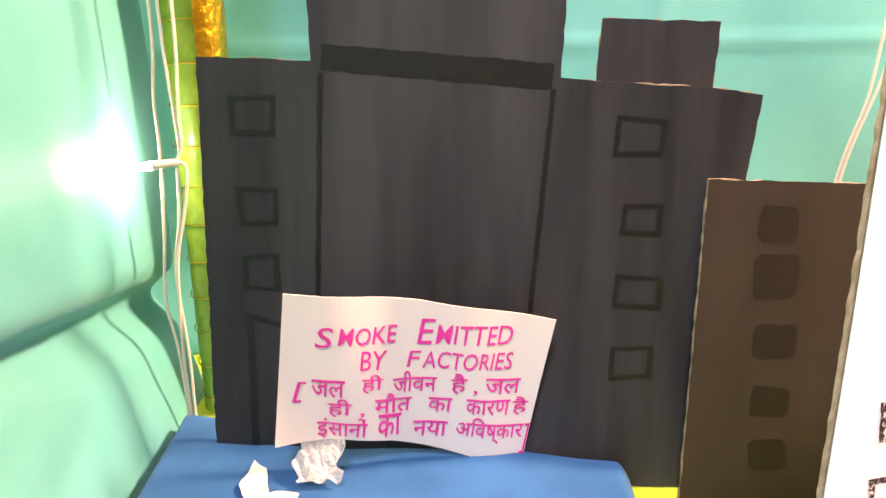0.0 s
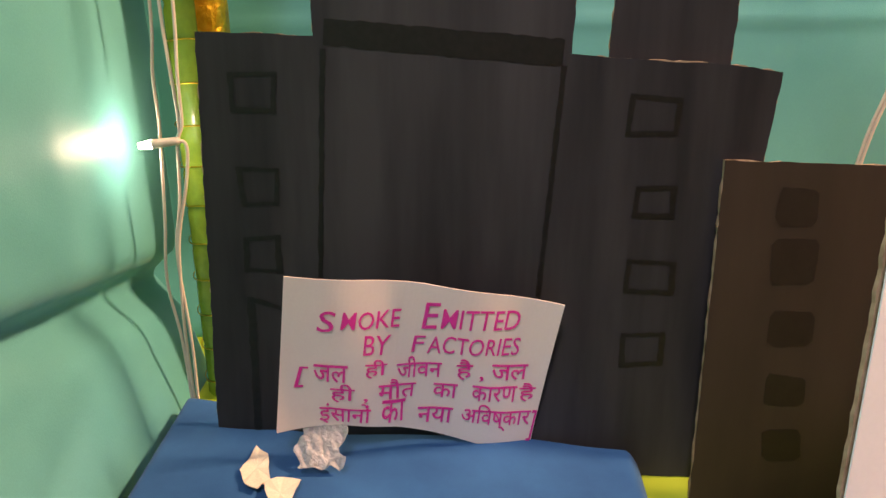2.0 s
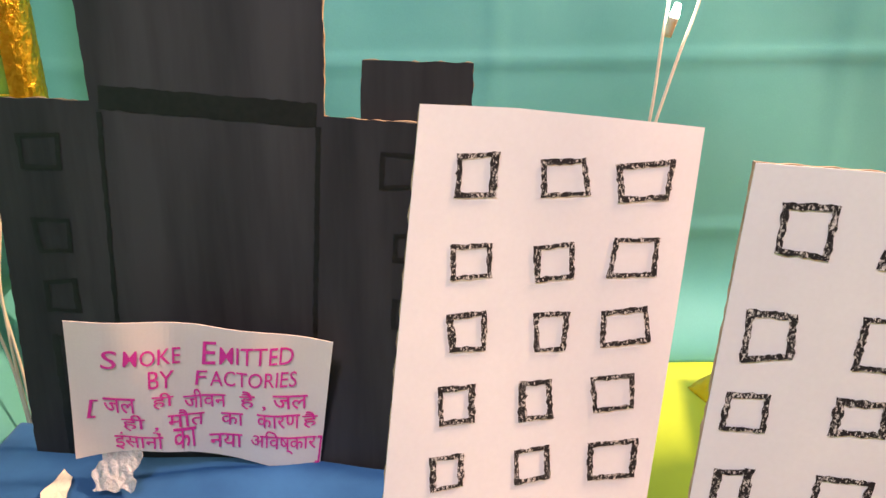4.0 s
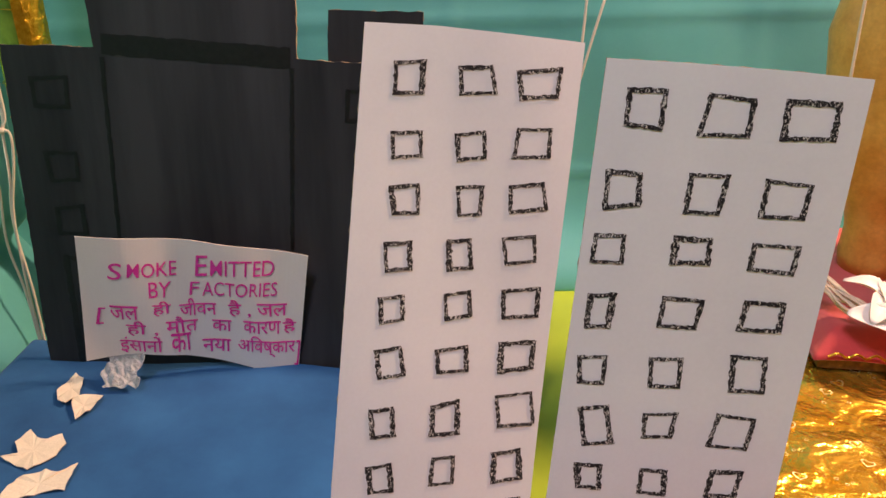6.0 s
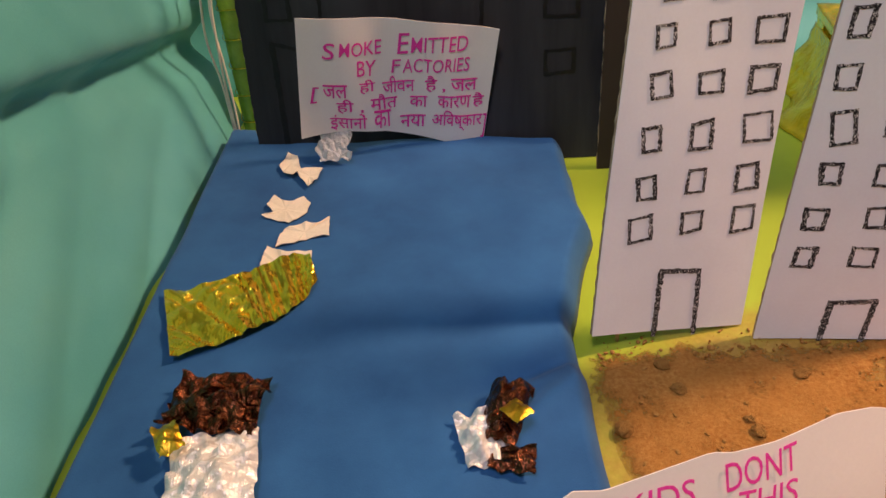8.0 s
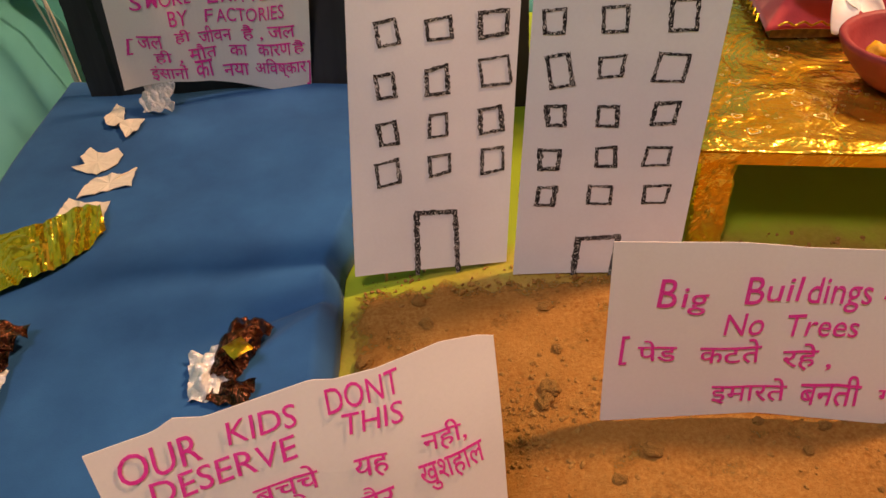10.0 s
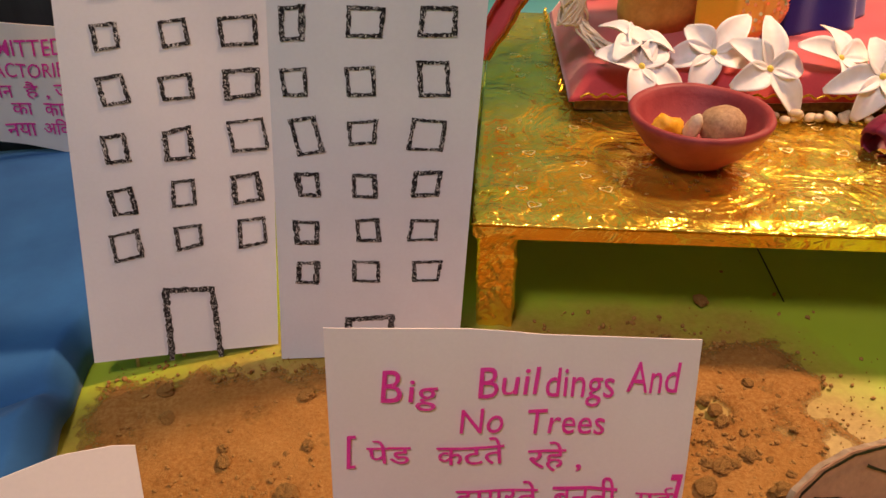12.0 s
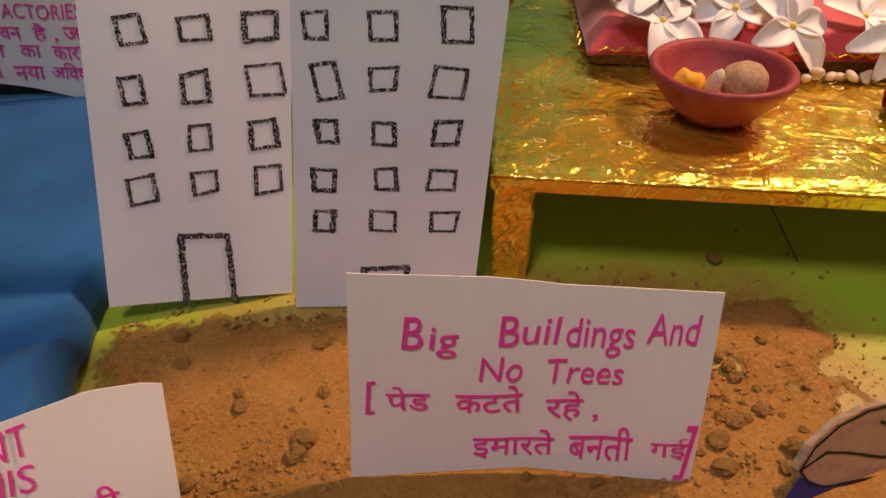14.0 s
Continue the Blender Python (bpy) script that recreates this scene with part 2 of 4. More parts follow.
TEAL = cloth("teal_satin", (0.085, 0.40, 0.425), (0.125, 0.47, 0.495), 1300, 0.46, 0.05)
BLUE = cloth("blue_cotton", (0.0055, 0.072, 0.225), (0.020, 0.135, 0.36), 1500, 0.85, 0.08, 16)
RED = cloth("red_velvet", (0.55, 0.045, 0.055), (0.68, 0.075, 0.08), 700, 0.7, 0.6)
YELLOWCLOTH = cloth("yellow_silk", (0.80, 0.42, 0.015), (0.88, 0.50, 0.03), 1000, 0.45)
NAVY = cloth("royal_blue_silk", (0.015, 0.02, 0.20), (0.03, 0.04, 0.33), 900, 0.4)
COTTON = two_tone("white_thread", (0.75, 0.62, 0.46), (0.84, 0.73, 0.58), 300, 0.8)


def foil(name, a, b, scale, crease, rough, micro=0.2, metal=1.0):
    m = Mat(name, rough, metal)
    m.colour(m.ramp(m.noise(scale * 1.7, 3), (0.3, a), (0.7, b)))
    m.bump(m.noise(scale, 3, 0.5, distortion=1.2), 0.7, crease)
    m.bump(m.noise(scale * 5, 3, 0.6, distortion=0.6), 0.6, crease * micro)
    return m.m


GOLD = foil("gold_foil", (0.98, 0.58, 0.04), (1.0, 0.74, 0.12), 26, 0.009, 0.20, 0.22, 0.86)
GOLDBRIGHT = foil("bright_gold_foil", (0.93, 0.56, 0.02), (0.98, 0.70, 0.06), 40, 0.001, 0.15, 0.05, 0.88)
HEARTFOIL = foil("pale_gold_foil", (0.98, 0.84, 0.34), (1.0, 0.93, 0.60), 120, 0.002, 0.45)
SILVER = foil("silver_foil", (0.80, 0.76, 0.72), (0.92, 0.89, 0.85), 90, 0.004, 0.35, 0.2, 0.3)
COCOA = foil("dark_brown_wrapper", (0.055, 0.018, 0.010), (0.16, 0.06, 0.03), 120, 0.005, 0.22)
RIBBON = foil("gold_ribbon", (0.75, 0.38, 0.02), (0.92, 0.58, 0.06), 220, 0.001, 0.3)
YELLOWFILM = foil("yellow_cellophane", (0.66, 0.44, 0.01), (0.82, 0.60, 0.03), 60, 0.004, 0.18, 0.2, 0.55)
GREENFILM = two_tone("green_shiny_paper", (0.15, 0.28, 0.02), (0.26, 0.38, 0.035), 50, 0.22, fine=300, spec=0.6)
CLAY = Mat("red_painted_clay", 0.55, spec=0.35)
CLAY.colour(CLAY.mix(CLAY.ramp(CLAY.noise(90, 5), (0.3, 0.0), (0.7, 1.0)), (0.26, 0.032, 0.036), (0.38, 0.060, 0.060)))
CLAY.bump(CLAY.noise(600, 3), 0.4, 0.0004)
CLAY = CLAY.m
NUT = two_tone("betel_nut", (0.36, 0.20, 0.10), (0.58, 0.36, 0.19), 420, 0.7, fine=900, bump=0.0005)
TURMERIC = two_tone("orange_petal", (0.80, 0.33, 0.01), (0.90, 0.48, 0.02), 250, 0.6, fine=700)
CREAM = two_tone("cream_seed", (0.66, 0.48, 0.28), (0.82, 0.66, 0.44), 300, 0.45, fine=800)
PETAL = Mat("white_petal", 0.5, spec=0.3)
PETAL.colour(PETAL.ramp(PETAL.noise(160, 3, stretch=(1, 0.2, 1)), (0.3, (0.82, 0.76, 0.70)), (0.7, (0.90, 0.86, 0.82))))
PETAL.b.inputs["Subsurface Weight"].default_value = 0.15
PETAL.b.inputs["Subsurface Radius"].default_value = (0.003, 0.002, 0.0015)
PETAL = PETAL.m
POLLEN = two_tone("yellow_flower_throat", (0.75, 0.55, 0.06), (0.85, 0.65, 0.12), 600, 0.6)
ROSE = two_tone("dark_red_petal", (0.16, 0.008, 0.030), (0.28, 0.02, 0.06), 200, 0.55)
STATUE = two_tone("orange_painted_plaster", (0.66, 0.32, 0.05), (0.80, 0.46, 0.10), 60, 0.4, fine=400)
WIRE = two_tone("white_plastic_wire", (0.72, 0.64, 0.54), (0.80, 0.72, 0.62), 200, 0.4)
KRAFT = two_tone("brown_painted_cutout", (0.40, 0.21, 0.12), (0.47, 0.26, 0.15), 60, 0.55, fine=500)
CUTBLUE = two_tone("dark_blue_paint", (0.010, 0.014, 0.11), (0.02, 0.03, 0.18), 80, 0.45)
WOOD = two_tone("toothpick_wood", (0.55, 0.36, 0.18), (0.68, 0.48, 0.27), 300, 0.7)
TABLE = two_tone("table_wood", (0.20, 0.12, 0.07), (0.30, 0.19, 0.11), 12, 0.5, fine=90)
PLASTER = two_tone("room_wall_paint", (0.55, 0.50, 0.44), (0.62, 0.57, 0.50), 3, 0.9, fine=120)
TAPE = Mat("clear_sticky_tape", 0.22)
TAPE.colour((0.95, 0.96, 0.97))
TAPE.b.inputs["Transmission Weight"].default_value = 0.65
TAPE.b.inputs["IOR"].default_value = 1.3
TAPE.bump(TAPE.noise(260, 3), 0.8, 0.003)
TAPE = TAPE.m
GLOW = bpy.data.materials.new("lit_led")
GLOW.use_nodes = True
GLOW.node_tree.nodes["Principled BSDF"].inputs["Emission Color"].default_value = (1.0, 0.86, 0.62, 1)
GLOW.node_tree.nodes["Principled BSDF"].inputs["Emission Strength"].default_value = 170.0

# ---- the setting ----
bm = bmesh.new()
box(bm, -0.155, 0.95, -0.45, 0.56, -0.006, 0.0)
tagged(put("ground", bm, GREEN), "yellow-green chart paper covering the model's base board", "ground", kind="structure")
bm = bmesh.new()
box(bm, -0.5, 1.1, -0.46, 0.9, -0.04, -0.0065, 0.004)
tagged(put("tabletop", bm, TABLE), "brown wooden table under the school model", "table", kind="structure")
bm = bmesh.new()
box(bm, -2.0, 2.4, -2.6, 1.6, -0.80, -0.75)
tagged(put("floor", bm, PLASTER), "plain floor of the room", "floor", kind="structure")
bm = bmesh.new()
box(bm, -2.0, 2.4, -2.6, 1.6, 2.0, 2.05)
tagged(put("ceiling", bm, PLASTER), "plain ceiling of the room", "ceiling", kind="structure")
for name, b in (("wall_north", (-2.0, 2.4, 1.6, 1.7)), ("wall_south", (-2.0, 2.4, -2.7, -2.6)), ("wall_west", (-2.1, -2.0, -2.7, 1.7)), ("wall_east", (2.4, 2.5, -2.7, 1.7))):
    bm = bmesh.new()
    box(bm, *b, -0.80, 2.05)
    tagged(put(name, bm, PLASTER), "plain pale wall of the room", "wall", kind="structure")


def back_curtain(s, t):
    x, z = -0.20 + 1.30 * s, -0.002 + 0.70 * t
    fold = 0.010 * noise.noise(Vector((x * 3.0, z * 1.6, 1.0))) + 0.005 * noise.noise(Vector((x * 9.0 + z * 5, z * 5.0, 4.0)))
    crease = -0.0012 * sum(math.exp(-((z - c - 0.02 * x) / 0.004) ** 2) for c in (0.085, 0.205, 0.36)) - 0.001 * sum(math.exp(-((x - c) / 0.004) ** 2) for c in (0.165, 0.40))
    sag = -0.030 * math.exp(-((z - 0.0) / 0.035) ** 2)
    return (x, 0.530 + fold + crease + sag + 0.03 * z, z)


tagged(put("back_curtain", thicken(sheet(220, 160, back_curtain), 0.0008), TEAL, smooth=True), "creased teal satin cloth hung behind the model", "curtain", kind="structure")


def side_curtain(s, t):
    y, z = -0.50 + 1.03 * s, -0.004 + 0.95 * t
    crease = 0.088 - 0.22 * (y - 0.40)                      # the slanting fold
    d = z - crease
    bulge = 0.016 / (1 + math.exp(-d / 0.0026)) - 0.014 * math.exp(-((d + 0.012) / 0.013) ** 2)
    fold = 0.006 * noise.noise(Vector((y * 5.0, z * 5.0, 2.0))) + (0.003 * noise.noise(Vector((y * 12.0 + z * 14, z * 4.0, 7.0))) if d > 0 else 0.012 * abs(noise.noise(Vector((y * 9.0 - z * 16, z * 5.0, 7.0)))) - 0.006) + 0.0012 * noise.noise(Vector((y * 40.0 + z * 30, z * 20.0, 1.0)))
    low = 0.030 * max(0.0, 0.09 - z) / 0.09 if d < 0 else 0.0
    x = -0.150 + 0.75 * bulge + fold * (1.0 - 0.7 * min(1.0, max(0.0, (y - 0.30) / 0.06))) + 0.004 * min(1.0, max(0.0, (y - 0.30) / 0.04)) + 0.85 * low - 0.02 * max(0, z - 0.2)
    if y > 0.455:
        x -= (y - 0.455) * 0.6
    return (min(x, -0.117), y, z)


tagged(put("side_curtain", thicken(sheet(240, 220, side_curtain), 0.0008), TEAL, smooth=True), "folded teal satin cloth hung along the side of the model", "curtain", kind="structure")


# ---- boards ----
def stand(x, y, z, yaw, lean):
    """The pose of an upright sheet that leans back."""
    return pose(x, y, z, 0, 0, yaw) @ pose(0, 0, 0, -lean, 0, 0)


def stroke(bm, points, width, seed=0, wobble=0.0, uneven=0.22, step=0.003):
    """A flat pen stroke in the x-z plane."""
    rng = random.Random(seed)
    for (x0, z0), (x1, z1) in zip(points, points[1:]):
        dx, dz = x1 - x0, z1 - z0
        length = math.hypot(dx, dz) or 1e-6
        ux, uz = dx / length, dz / length
        n = max(2, int(length / step))
        prev = None
        for k in range(n + 1):
            w = width * 0.5 * (1 + rng.uniform(-uneven, uneven))
            o = rng.uniform(-wobble, wobble)
            c = (x0 + dx * k / n - uz * o, z0 + dz * k / n + ux * o)
            ext = (-0.4 * width if k == 0 else 0.4 * width if k == n else 0) * (uneven > 0.1)
            c = (c[0] + ux * ext, c[1] + uz * ext)
            a, b = bm.verts.new((c[0] - uz * w, 0, c[1] + ux * w)), bm.verts.new((c[0] + uz * w, 0, c[1] - ux * w))
            if prev:
                bm.faces.new((prev[0], prev[1], b, a))
            prev = (a, b)


def drawn_window(parent, x, z, w, h, width, material, y, seed, skew=0.0, turn=0.0, door=False, name="drawn_window"):
    """A hand-drawn square of four uneven strokes."""
    rng = random.Random(seed)
    j = lambda k: rng.uniform(-k, k)  # noqa: E731
    c = [(-w / 2 + j(w * .06) + skew, h / 2 + j(h * .06)), (w / 2 + j(w * .06) + skew, h / 2 + j(h * .06)), (w / 2 + j(w * .06) - skew, -h / 2 + j(h * .06)), (-w / 2 + j(w * .06) - skew, -h / 2 + j(h * .06))]
    ct, st = math.cos(turn), math.sin(turn)
    c = [(x + a * ct - b * st, z + a * st + b * ct) for a, b in c]
    sides = [(c[3], c[0]), (c[0], c[1]), (c[1], c[2])] + ([] if door else [(c[2], c[3])])
    bm = bmesh.new()
    for k, (p, q) in enumerate(sides):
        d = y - 0.00004 * k
        n0 = len(bm.verts)
        stroke(bm, [p, q], width * (1.1 if k % 2 == 0 else 0.85) * rng.uniform(0.85, 1.15), seed * 7 + k, width * 0.10, *((0.26, 0.0011) if material is CRAYON else (0.22, 0.003)))
        bm.verts.ensure_lookup_table()
        for v in bm.verts[n0:]:
            v.co.y = d
    return part(name, bm, material, parent)


# the black factory
factory = empty("cardboard_factory", stand(-0.0869, 0.3661, 0.0337, -1.8, 4.1))
tagged(factory, "black-painted cardboard factory with a wide tower and drawn windows", "model building")
OUT = [(-0.0035, -0.0335), (0.0018, 0.1783), (0.0529, 0.1769), (0.0500, 0.292), (0.1668, 0.292), (0.1636, 0.1704), (0.1790, 0.1690), (0.2318, 0.1664), (0.2530, 0.1636), (0.2355, -0.0335)]
part("front_sheet", plate(subdivided(OUT, 0.004, 0.00035, 1), 0.0006, -0.0006), BLACK, factory)
part("board_core", plate(subdivided(OUT, 0.003, 0.0006, 2), 0.0028), BOARDEDGE, factory, "bare grey-brown cardboard edge")
STACK = [(0.1790, 0.1500), (0.1814, 0.1957), (0.2329, 0.1945), (0.2316, 0.1500)]
part("chimney_sheet", plate(subdivided(STACK, 0.004, 0.0004, 8), 0.0006, 0.0036), BLACK, factory)
part("chimney_core", plate(subdivided(STACK, 0.003, 0.0007, 9), 0.0024, 0.0042), BOARDEDGE, factory, "bare grey-brown cardboard edge")
bm = bmesh.new()
stroke(bm, [(0.0575, 0.1785), (0.1600, 0.1706)], 0.0112, 3, 0.0003, 0.06)
for v in bm.verts:
    v.co.y = -0.00085
part("painted_band", bm, MARKER, factory, "black band painted across the tower's foot")
for k, line in enumerate((((0.0568, 0.1706), (0.0521, 0.0681), (0.0490, -0.010)), ((0.1605, 0.1645), (0.1541, 0.0618), (0.1500, -0.020)))):
    bm = bmesh.new()
    stroke(bm, list(line), 0.0024, 5 + k, 0.0002)
    for v in bm.verts:
        v.co.y = -0.0009
    part("drawn_line", bm, MARKER, factory)
for k, (x, z, w, h) in enumerate(((0.0248, 0.1523, 0.0195, 0.0155), (0.0258, 0.1105, 0.0165, 0.0160), (0.0255, 0.0787, 0.0165, 0.0150), (0.1999, 0.1448, 0.0205, 0.0150), (0.2043, 0.1060, 0.0165, 0.0125), (0.2046, 0.0708, 0.0190, 0.0145), (0.2041, 0.0351, 0.0195, 0.0150))):
    drawn_window(factory, x, z, w, h, 0.0024, MARKER, -0.0009, 20 + k)
drawn_window(factory, 0.0275, 0.021, 0.0180, 0.064, 0.0030, MARKER, -0.0009, 40, door=True, name="drawn_door")

# the brown block
brown = empty("brown_cardboard_block", stand(0.141, 0.339, 0.0, -1.8, 9.0))
tagged(brown, "brown-painted cardboard tower block with dark square windows", "model building")
OUT = [(0.0, 0.0), (0.0032, 0.1619), (0.0760, 0.1606), (0.0740, 0.0)]
part("front_sheet", plate(subdivided(OUT, 0.004, 0.0003, 3), 0.0006, -0.0006), BROWN, brown)
part("board_core", plate(subdivided(OUT, 0.004, 0.0004, 4), 0.0026), BOARDEDGE, brown, "bare cardboard edge")
for k, (x, z, w, h) in enumerate(((0.0363, 0.1421, 0.0180, 0.0165), (0.0367, 0.1172, 0.0205, 0.0210), (0.0386, 0.0867, 0.0195, 0.0165), (0.0387, 0.0564, 0.0180, 0.0155), (0.0402, 0.0296, 0.0175, 0.0150))):
    rng = random.Random(50 + k)
    c = 0.13 * w
    o = [(x - w / 2 + c, z - h / 2), (x + w / 2 - c, z - h / 2), (x + w / 2, z - h / 2 + c), (x + w / 2, z + h / 2 - c), (x + w / 2 - c, z + h / 2), (x - w / 2 + c, z + h / 2), (x - w / 2, z + h / 2 - c), (x - w / 2, z - h / 2 + c)]
    part("painted_window", plate(subdivided([(a + rng.uniform(-.0008, .0008), b + rng.uniform(-.0008, .0008)) for a, b in o], 0.003, 0.0003, k), 0.00015, -0.0008), DARKBROWN, brown)


def along(points, s):
    """The place at a share s of the width of an edge that runs from left to right."""
    x = points[0][0] + s * (points[-1][0] - points[0][0])
    for (x0, z0), (x1, z1) in zip(points, points[1:]):
        if x <= x1 + 1e-9:
            return (x, z0 + (z1 - z0) * (x - x0) / (x1 - x0))
    return points[-1]


def white_block(name, m, outline, middles, sizes, door, seed, label, odd=()):
    """A white card tower block. middles: for each row from the top, x and z of three windows; sizes: their widths and heights in mm."""
    ob = empty(name, m)
    tagged(ob, label, "model building", "white card tower blocks")
    bow = lambda x, z: 0.0012 * math.sin(z * 13.5) + 0.0005 * math.sin(x * 60 + z * 24)  # noqa: E731

    def front(s, t, y=-0.0022):
        (x0, z0), (x1, z1) = along([outline[0], outline[-1]], s), along(outline[1:-1], s)
        x, z = x0 + (x1 - x0) * t, z0 + (z1 - z0) * t
        return (x, y + bow(x, z), z)

    def core(s, t):
        x, y, z = front(s, t, -0.0002)
        side = (s > 0.999) - (s < 0.001)
        return (x + side * (-0.0003 + 0.0007 * noise.noise(Vector((z * 240, seed, 0)))), y, z + (t > 0.999) * 0.0005 * noise.noise(Vector((x * 240, seed, 4))))

    part("front_sheet", thicken(sheet(40, 90, front), 0.0005), PAPER, ob)
    part("board_core", thicken(sheet(40, 90, core), 0.0012), BOARDEDGE, ob, "bare cardboard edge showing through the paper")
    rng = random.Random(seed)
    n = 0
    for i, (row, wide) in enumerate(zip(middles, sizes)):
        for k in range(3):
            n += 1
            w = drawn_window(ob, row[2 * k], row[2 * k + 1], wide[2 * k] / 1000, wide[2 * k + 1] / 1000, rng.choice((0.0015, 0.0017, 0.0020)), CRAYON, -0.0024, seed * 100 + n, rng.uniform(-0.0002, 0.0006), 0.16 if (i, k) in odd else rng.uniform(-0.06, 0.03))
            for v in w.data.vertices:
                v.co.y += bow(v.co.x, v.co.z)
    w = drawn_window(ob, *door, 0.0026, CRAYON, -0.0024, seed * 100 + 99, 0.0010, door=True, name="drawn_door")
    for v in w.data.vertices:
        v.co.y += bow(v.co.x, v.co.z)
    return ob


white_block("white_card_block", stand(0.1026, 0.1606, 0.0096, 12.7, 11.8), [(0.0020, 0.0012), (0.0362, 0.2340), (0.0610, 0.2320), (0.0880, 0.2283), (0.1145, 0.2246), (0.0797, -0.0096)],
            [(0.0500, 0.2153, 0.0738, 0.2129, 0.0970, 0.2113), (0.0478, 0.1926, 0.0709, 0.1906, 0.0940, 0.1900), (0.0462, 0.1737, 0.0695, 0.1711, 0.0916, 0.1706), (0.0421, 0.1537, 0.0649, 0.1521, 0.0881, 0.1516), (0.0388, 0.1347, 0.0630, 0.1332, 0.0872, 0.1313), (0.0367, 0.1145, 0.0600, 0.1126, 0.0849, 0.1105), (0.0321, 0.0917, 0.0559, 0.0900, 0.0836, 0.0891), (0.0299, 0.0701, 0.0537, 0.0695, 0.0794, 0.0669), (0.0270, 0.0509, 0.0520, 0.0503, 0.0777, 0.0470)],
            [(10.2, 10.2, 11.9, 8.7, 14.0, 9.2), (9.9, 8.8, 10.2, 9.5, 12.4, 9.5), (9.1, 8.9, 8.1, 9.6, 12.8, 9.8), (8.6, 9.4, 7.7, 10.3, 12.0, 9.2), (8.0, 8.9, 9.5, 9.5, 13.3, 10.9), (8.6, 9.8, 10.3, 9.0, 11.9, 10.1), (7.5, 10.5, 9.4, 11.3, 13.0, 12.8), (8.1, 10.1, 8.2, 10.8, 11.1, 11.8), (9.7, 11.4, 9.1, 9.3, 10.6, 10.6)],
            (0.0455, 0.0100, 0.0202, 0.0330), 7, "tall white card tower block with crayon-drawn windows and door")
white_block("white_card_block", stand(0.171, 0.1662, 0.0, -5.9, 7.2), [(0.0129, 0.0004), (0.0303, 0.2318), (0.0560, 0.2305), (0.0850, 0.2285), (0.1105, 0.2262), (0.0932, 0.0020)],
            [(0.0430, 0.2166, 0.0682, 0.2146, 0.0941, 0.2136), (0.0378, 0.1905, 0.0643, 0.1899, 0.0893, 0.1884), (0.0348, 0.1708, 0.0616, 0.1704, 0.0880, 0.1688), (0.0331, 0.1491, 0.0601, 0.1486, 0.0871, 0.1481), (0.0317, 0.1271, 0.0572, 0.1267, 0.0848, 0.1271), (0.0342, 0.1054, 0.0561, 0.1066, 0.0814, 0.1052), (0.0330, 0.0854, 0.0559, 0.0844, 0.0808, 0.0845), (0.0306, 0.0641, 0.0557, 0.0645, 0.0795, 0.0641), (0.0286, 0.0450, 0.0538, 0.0450, 0.0797, 0.0449)],
            [(10.6, 11.5, 13.9, 11.8, 14.5, 10.8), (10.5, 10.7, 11.4, 11.7, 12.1, 10.7), (9.5, 9.5, 11.2, 8.4, 12.8, 9.0), (7.5, 10.6, 12.0, 9.9, 11.8, 9.5), (8.1, 9.1, 9.3, 9.7, 10.1, 11.7), (8.7, 13.4, 10.2, 8.4, 12.3, 11.7), (8.2, 8.5, 8.5, 9.2, 10.6, 9.7), (8.1, 8.7, 8.6, 9.5, 11.0, 8.7), (7.6, 9.3, 9.9, 9.3, 10.9, 9.2)],
            (0.0528, 0.0112, 0.0190, 0.0220), 9, "white card tower block with three columns of crayon windows", odd=((5, 0),))
for x, y in ((0.1385, 0.1718), (0.1190, 0.1675)):
    bm = bmesh.new()
    tube(bm, [(x, y, -0.001), (x + 0.0006, y + 0.0028, 0.012), (x + 0.001, y + 0.0064, 0.030)], 0.0009, 6, 3)
    tagged(put("toothpick", bm, WOOD, smooth=True), "wooden toothpick propping up a white card block", "toothpick", "toothpicks")


# ---- written note cards ----
def writing(name, body, parent, x, z, width, height, y, material, turn=0.0, thick=0.012, shear=0.0):
    """One written word or line: lower left corner, width and height in the card's x-z plane."""
    c = bpy.data.curves.new(name, "FONT")
    c.body, c.offset, c.resolution_u, c.shear = body, (0.002 if body.isascii() else 0.008), 3, (0.12 if body.isascii() else 0.0)
    tmp = bpy.data.objects.new(name, c)
    scene.collection.objects.link(tmp)
    bpy.context.view_layer.update()
    me = bpy.data.meshes.new_from_object(tmp.evaluated_get(bpy.context.evaluated_depsgraph_get()))
    scene.collection.objects.unlink(tmp)
    bpy.data.objects.remove(tmp)
    lo = [min(v.co[i] for v in me.vertices) for i in (0, 1)]
    hi = [max(v.co[i] for v in me.vertices) for i in (0, 1)]
    sx, sz = width / (hi[0] - lo[0]), height / (hi[1] - lo[1])
    ct, st = math.cos(turn), math.sin(turn)
    for v in me.vertices:
        a, b = (v.co.x - lo[0]) * sx, (v.co.y - lo[1]) * sz
        b += 0.03 * height * math.sin(a / height * 1.7 + x * 90)
        wob = noise.noise_vector(Vector((a, b, x * 31 + z * 77)) / (0.8 * height)) * 0.05 * height
        a, b = a + wob.x, b + wob.y
        v.co = Vector((x + a * ct - b * st, y, z + a * st + b * ct))
    verts, faces = [], []                                   # strokes that cross lie a hair apart
    for k, f in enumerate(me.polygons):
        faces.append(list(range(len(verts), len(verts) + len(f.vertices))))
        verts += [me.vertices[v].co - Vector((0, 0.000006 * (k % 29), 0)) for v in f.vertices]
    me = bpy.data.meshes.new(name)
    me.from_pydata(verts, [], faces)
    me.materials.clear()
    me.materials.append(material)
    ob = new(name, me)
    ob.parent = parent
    return ob


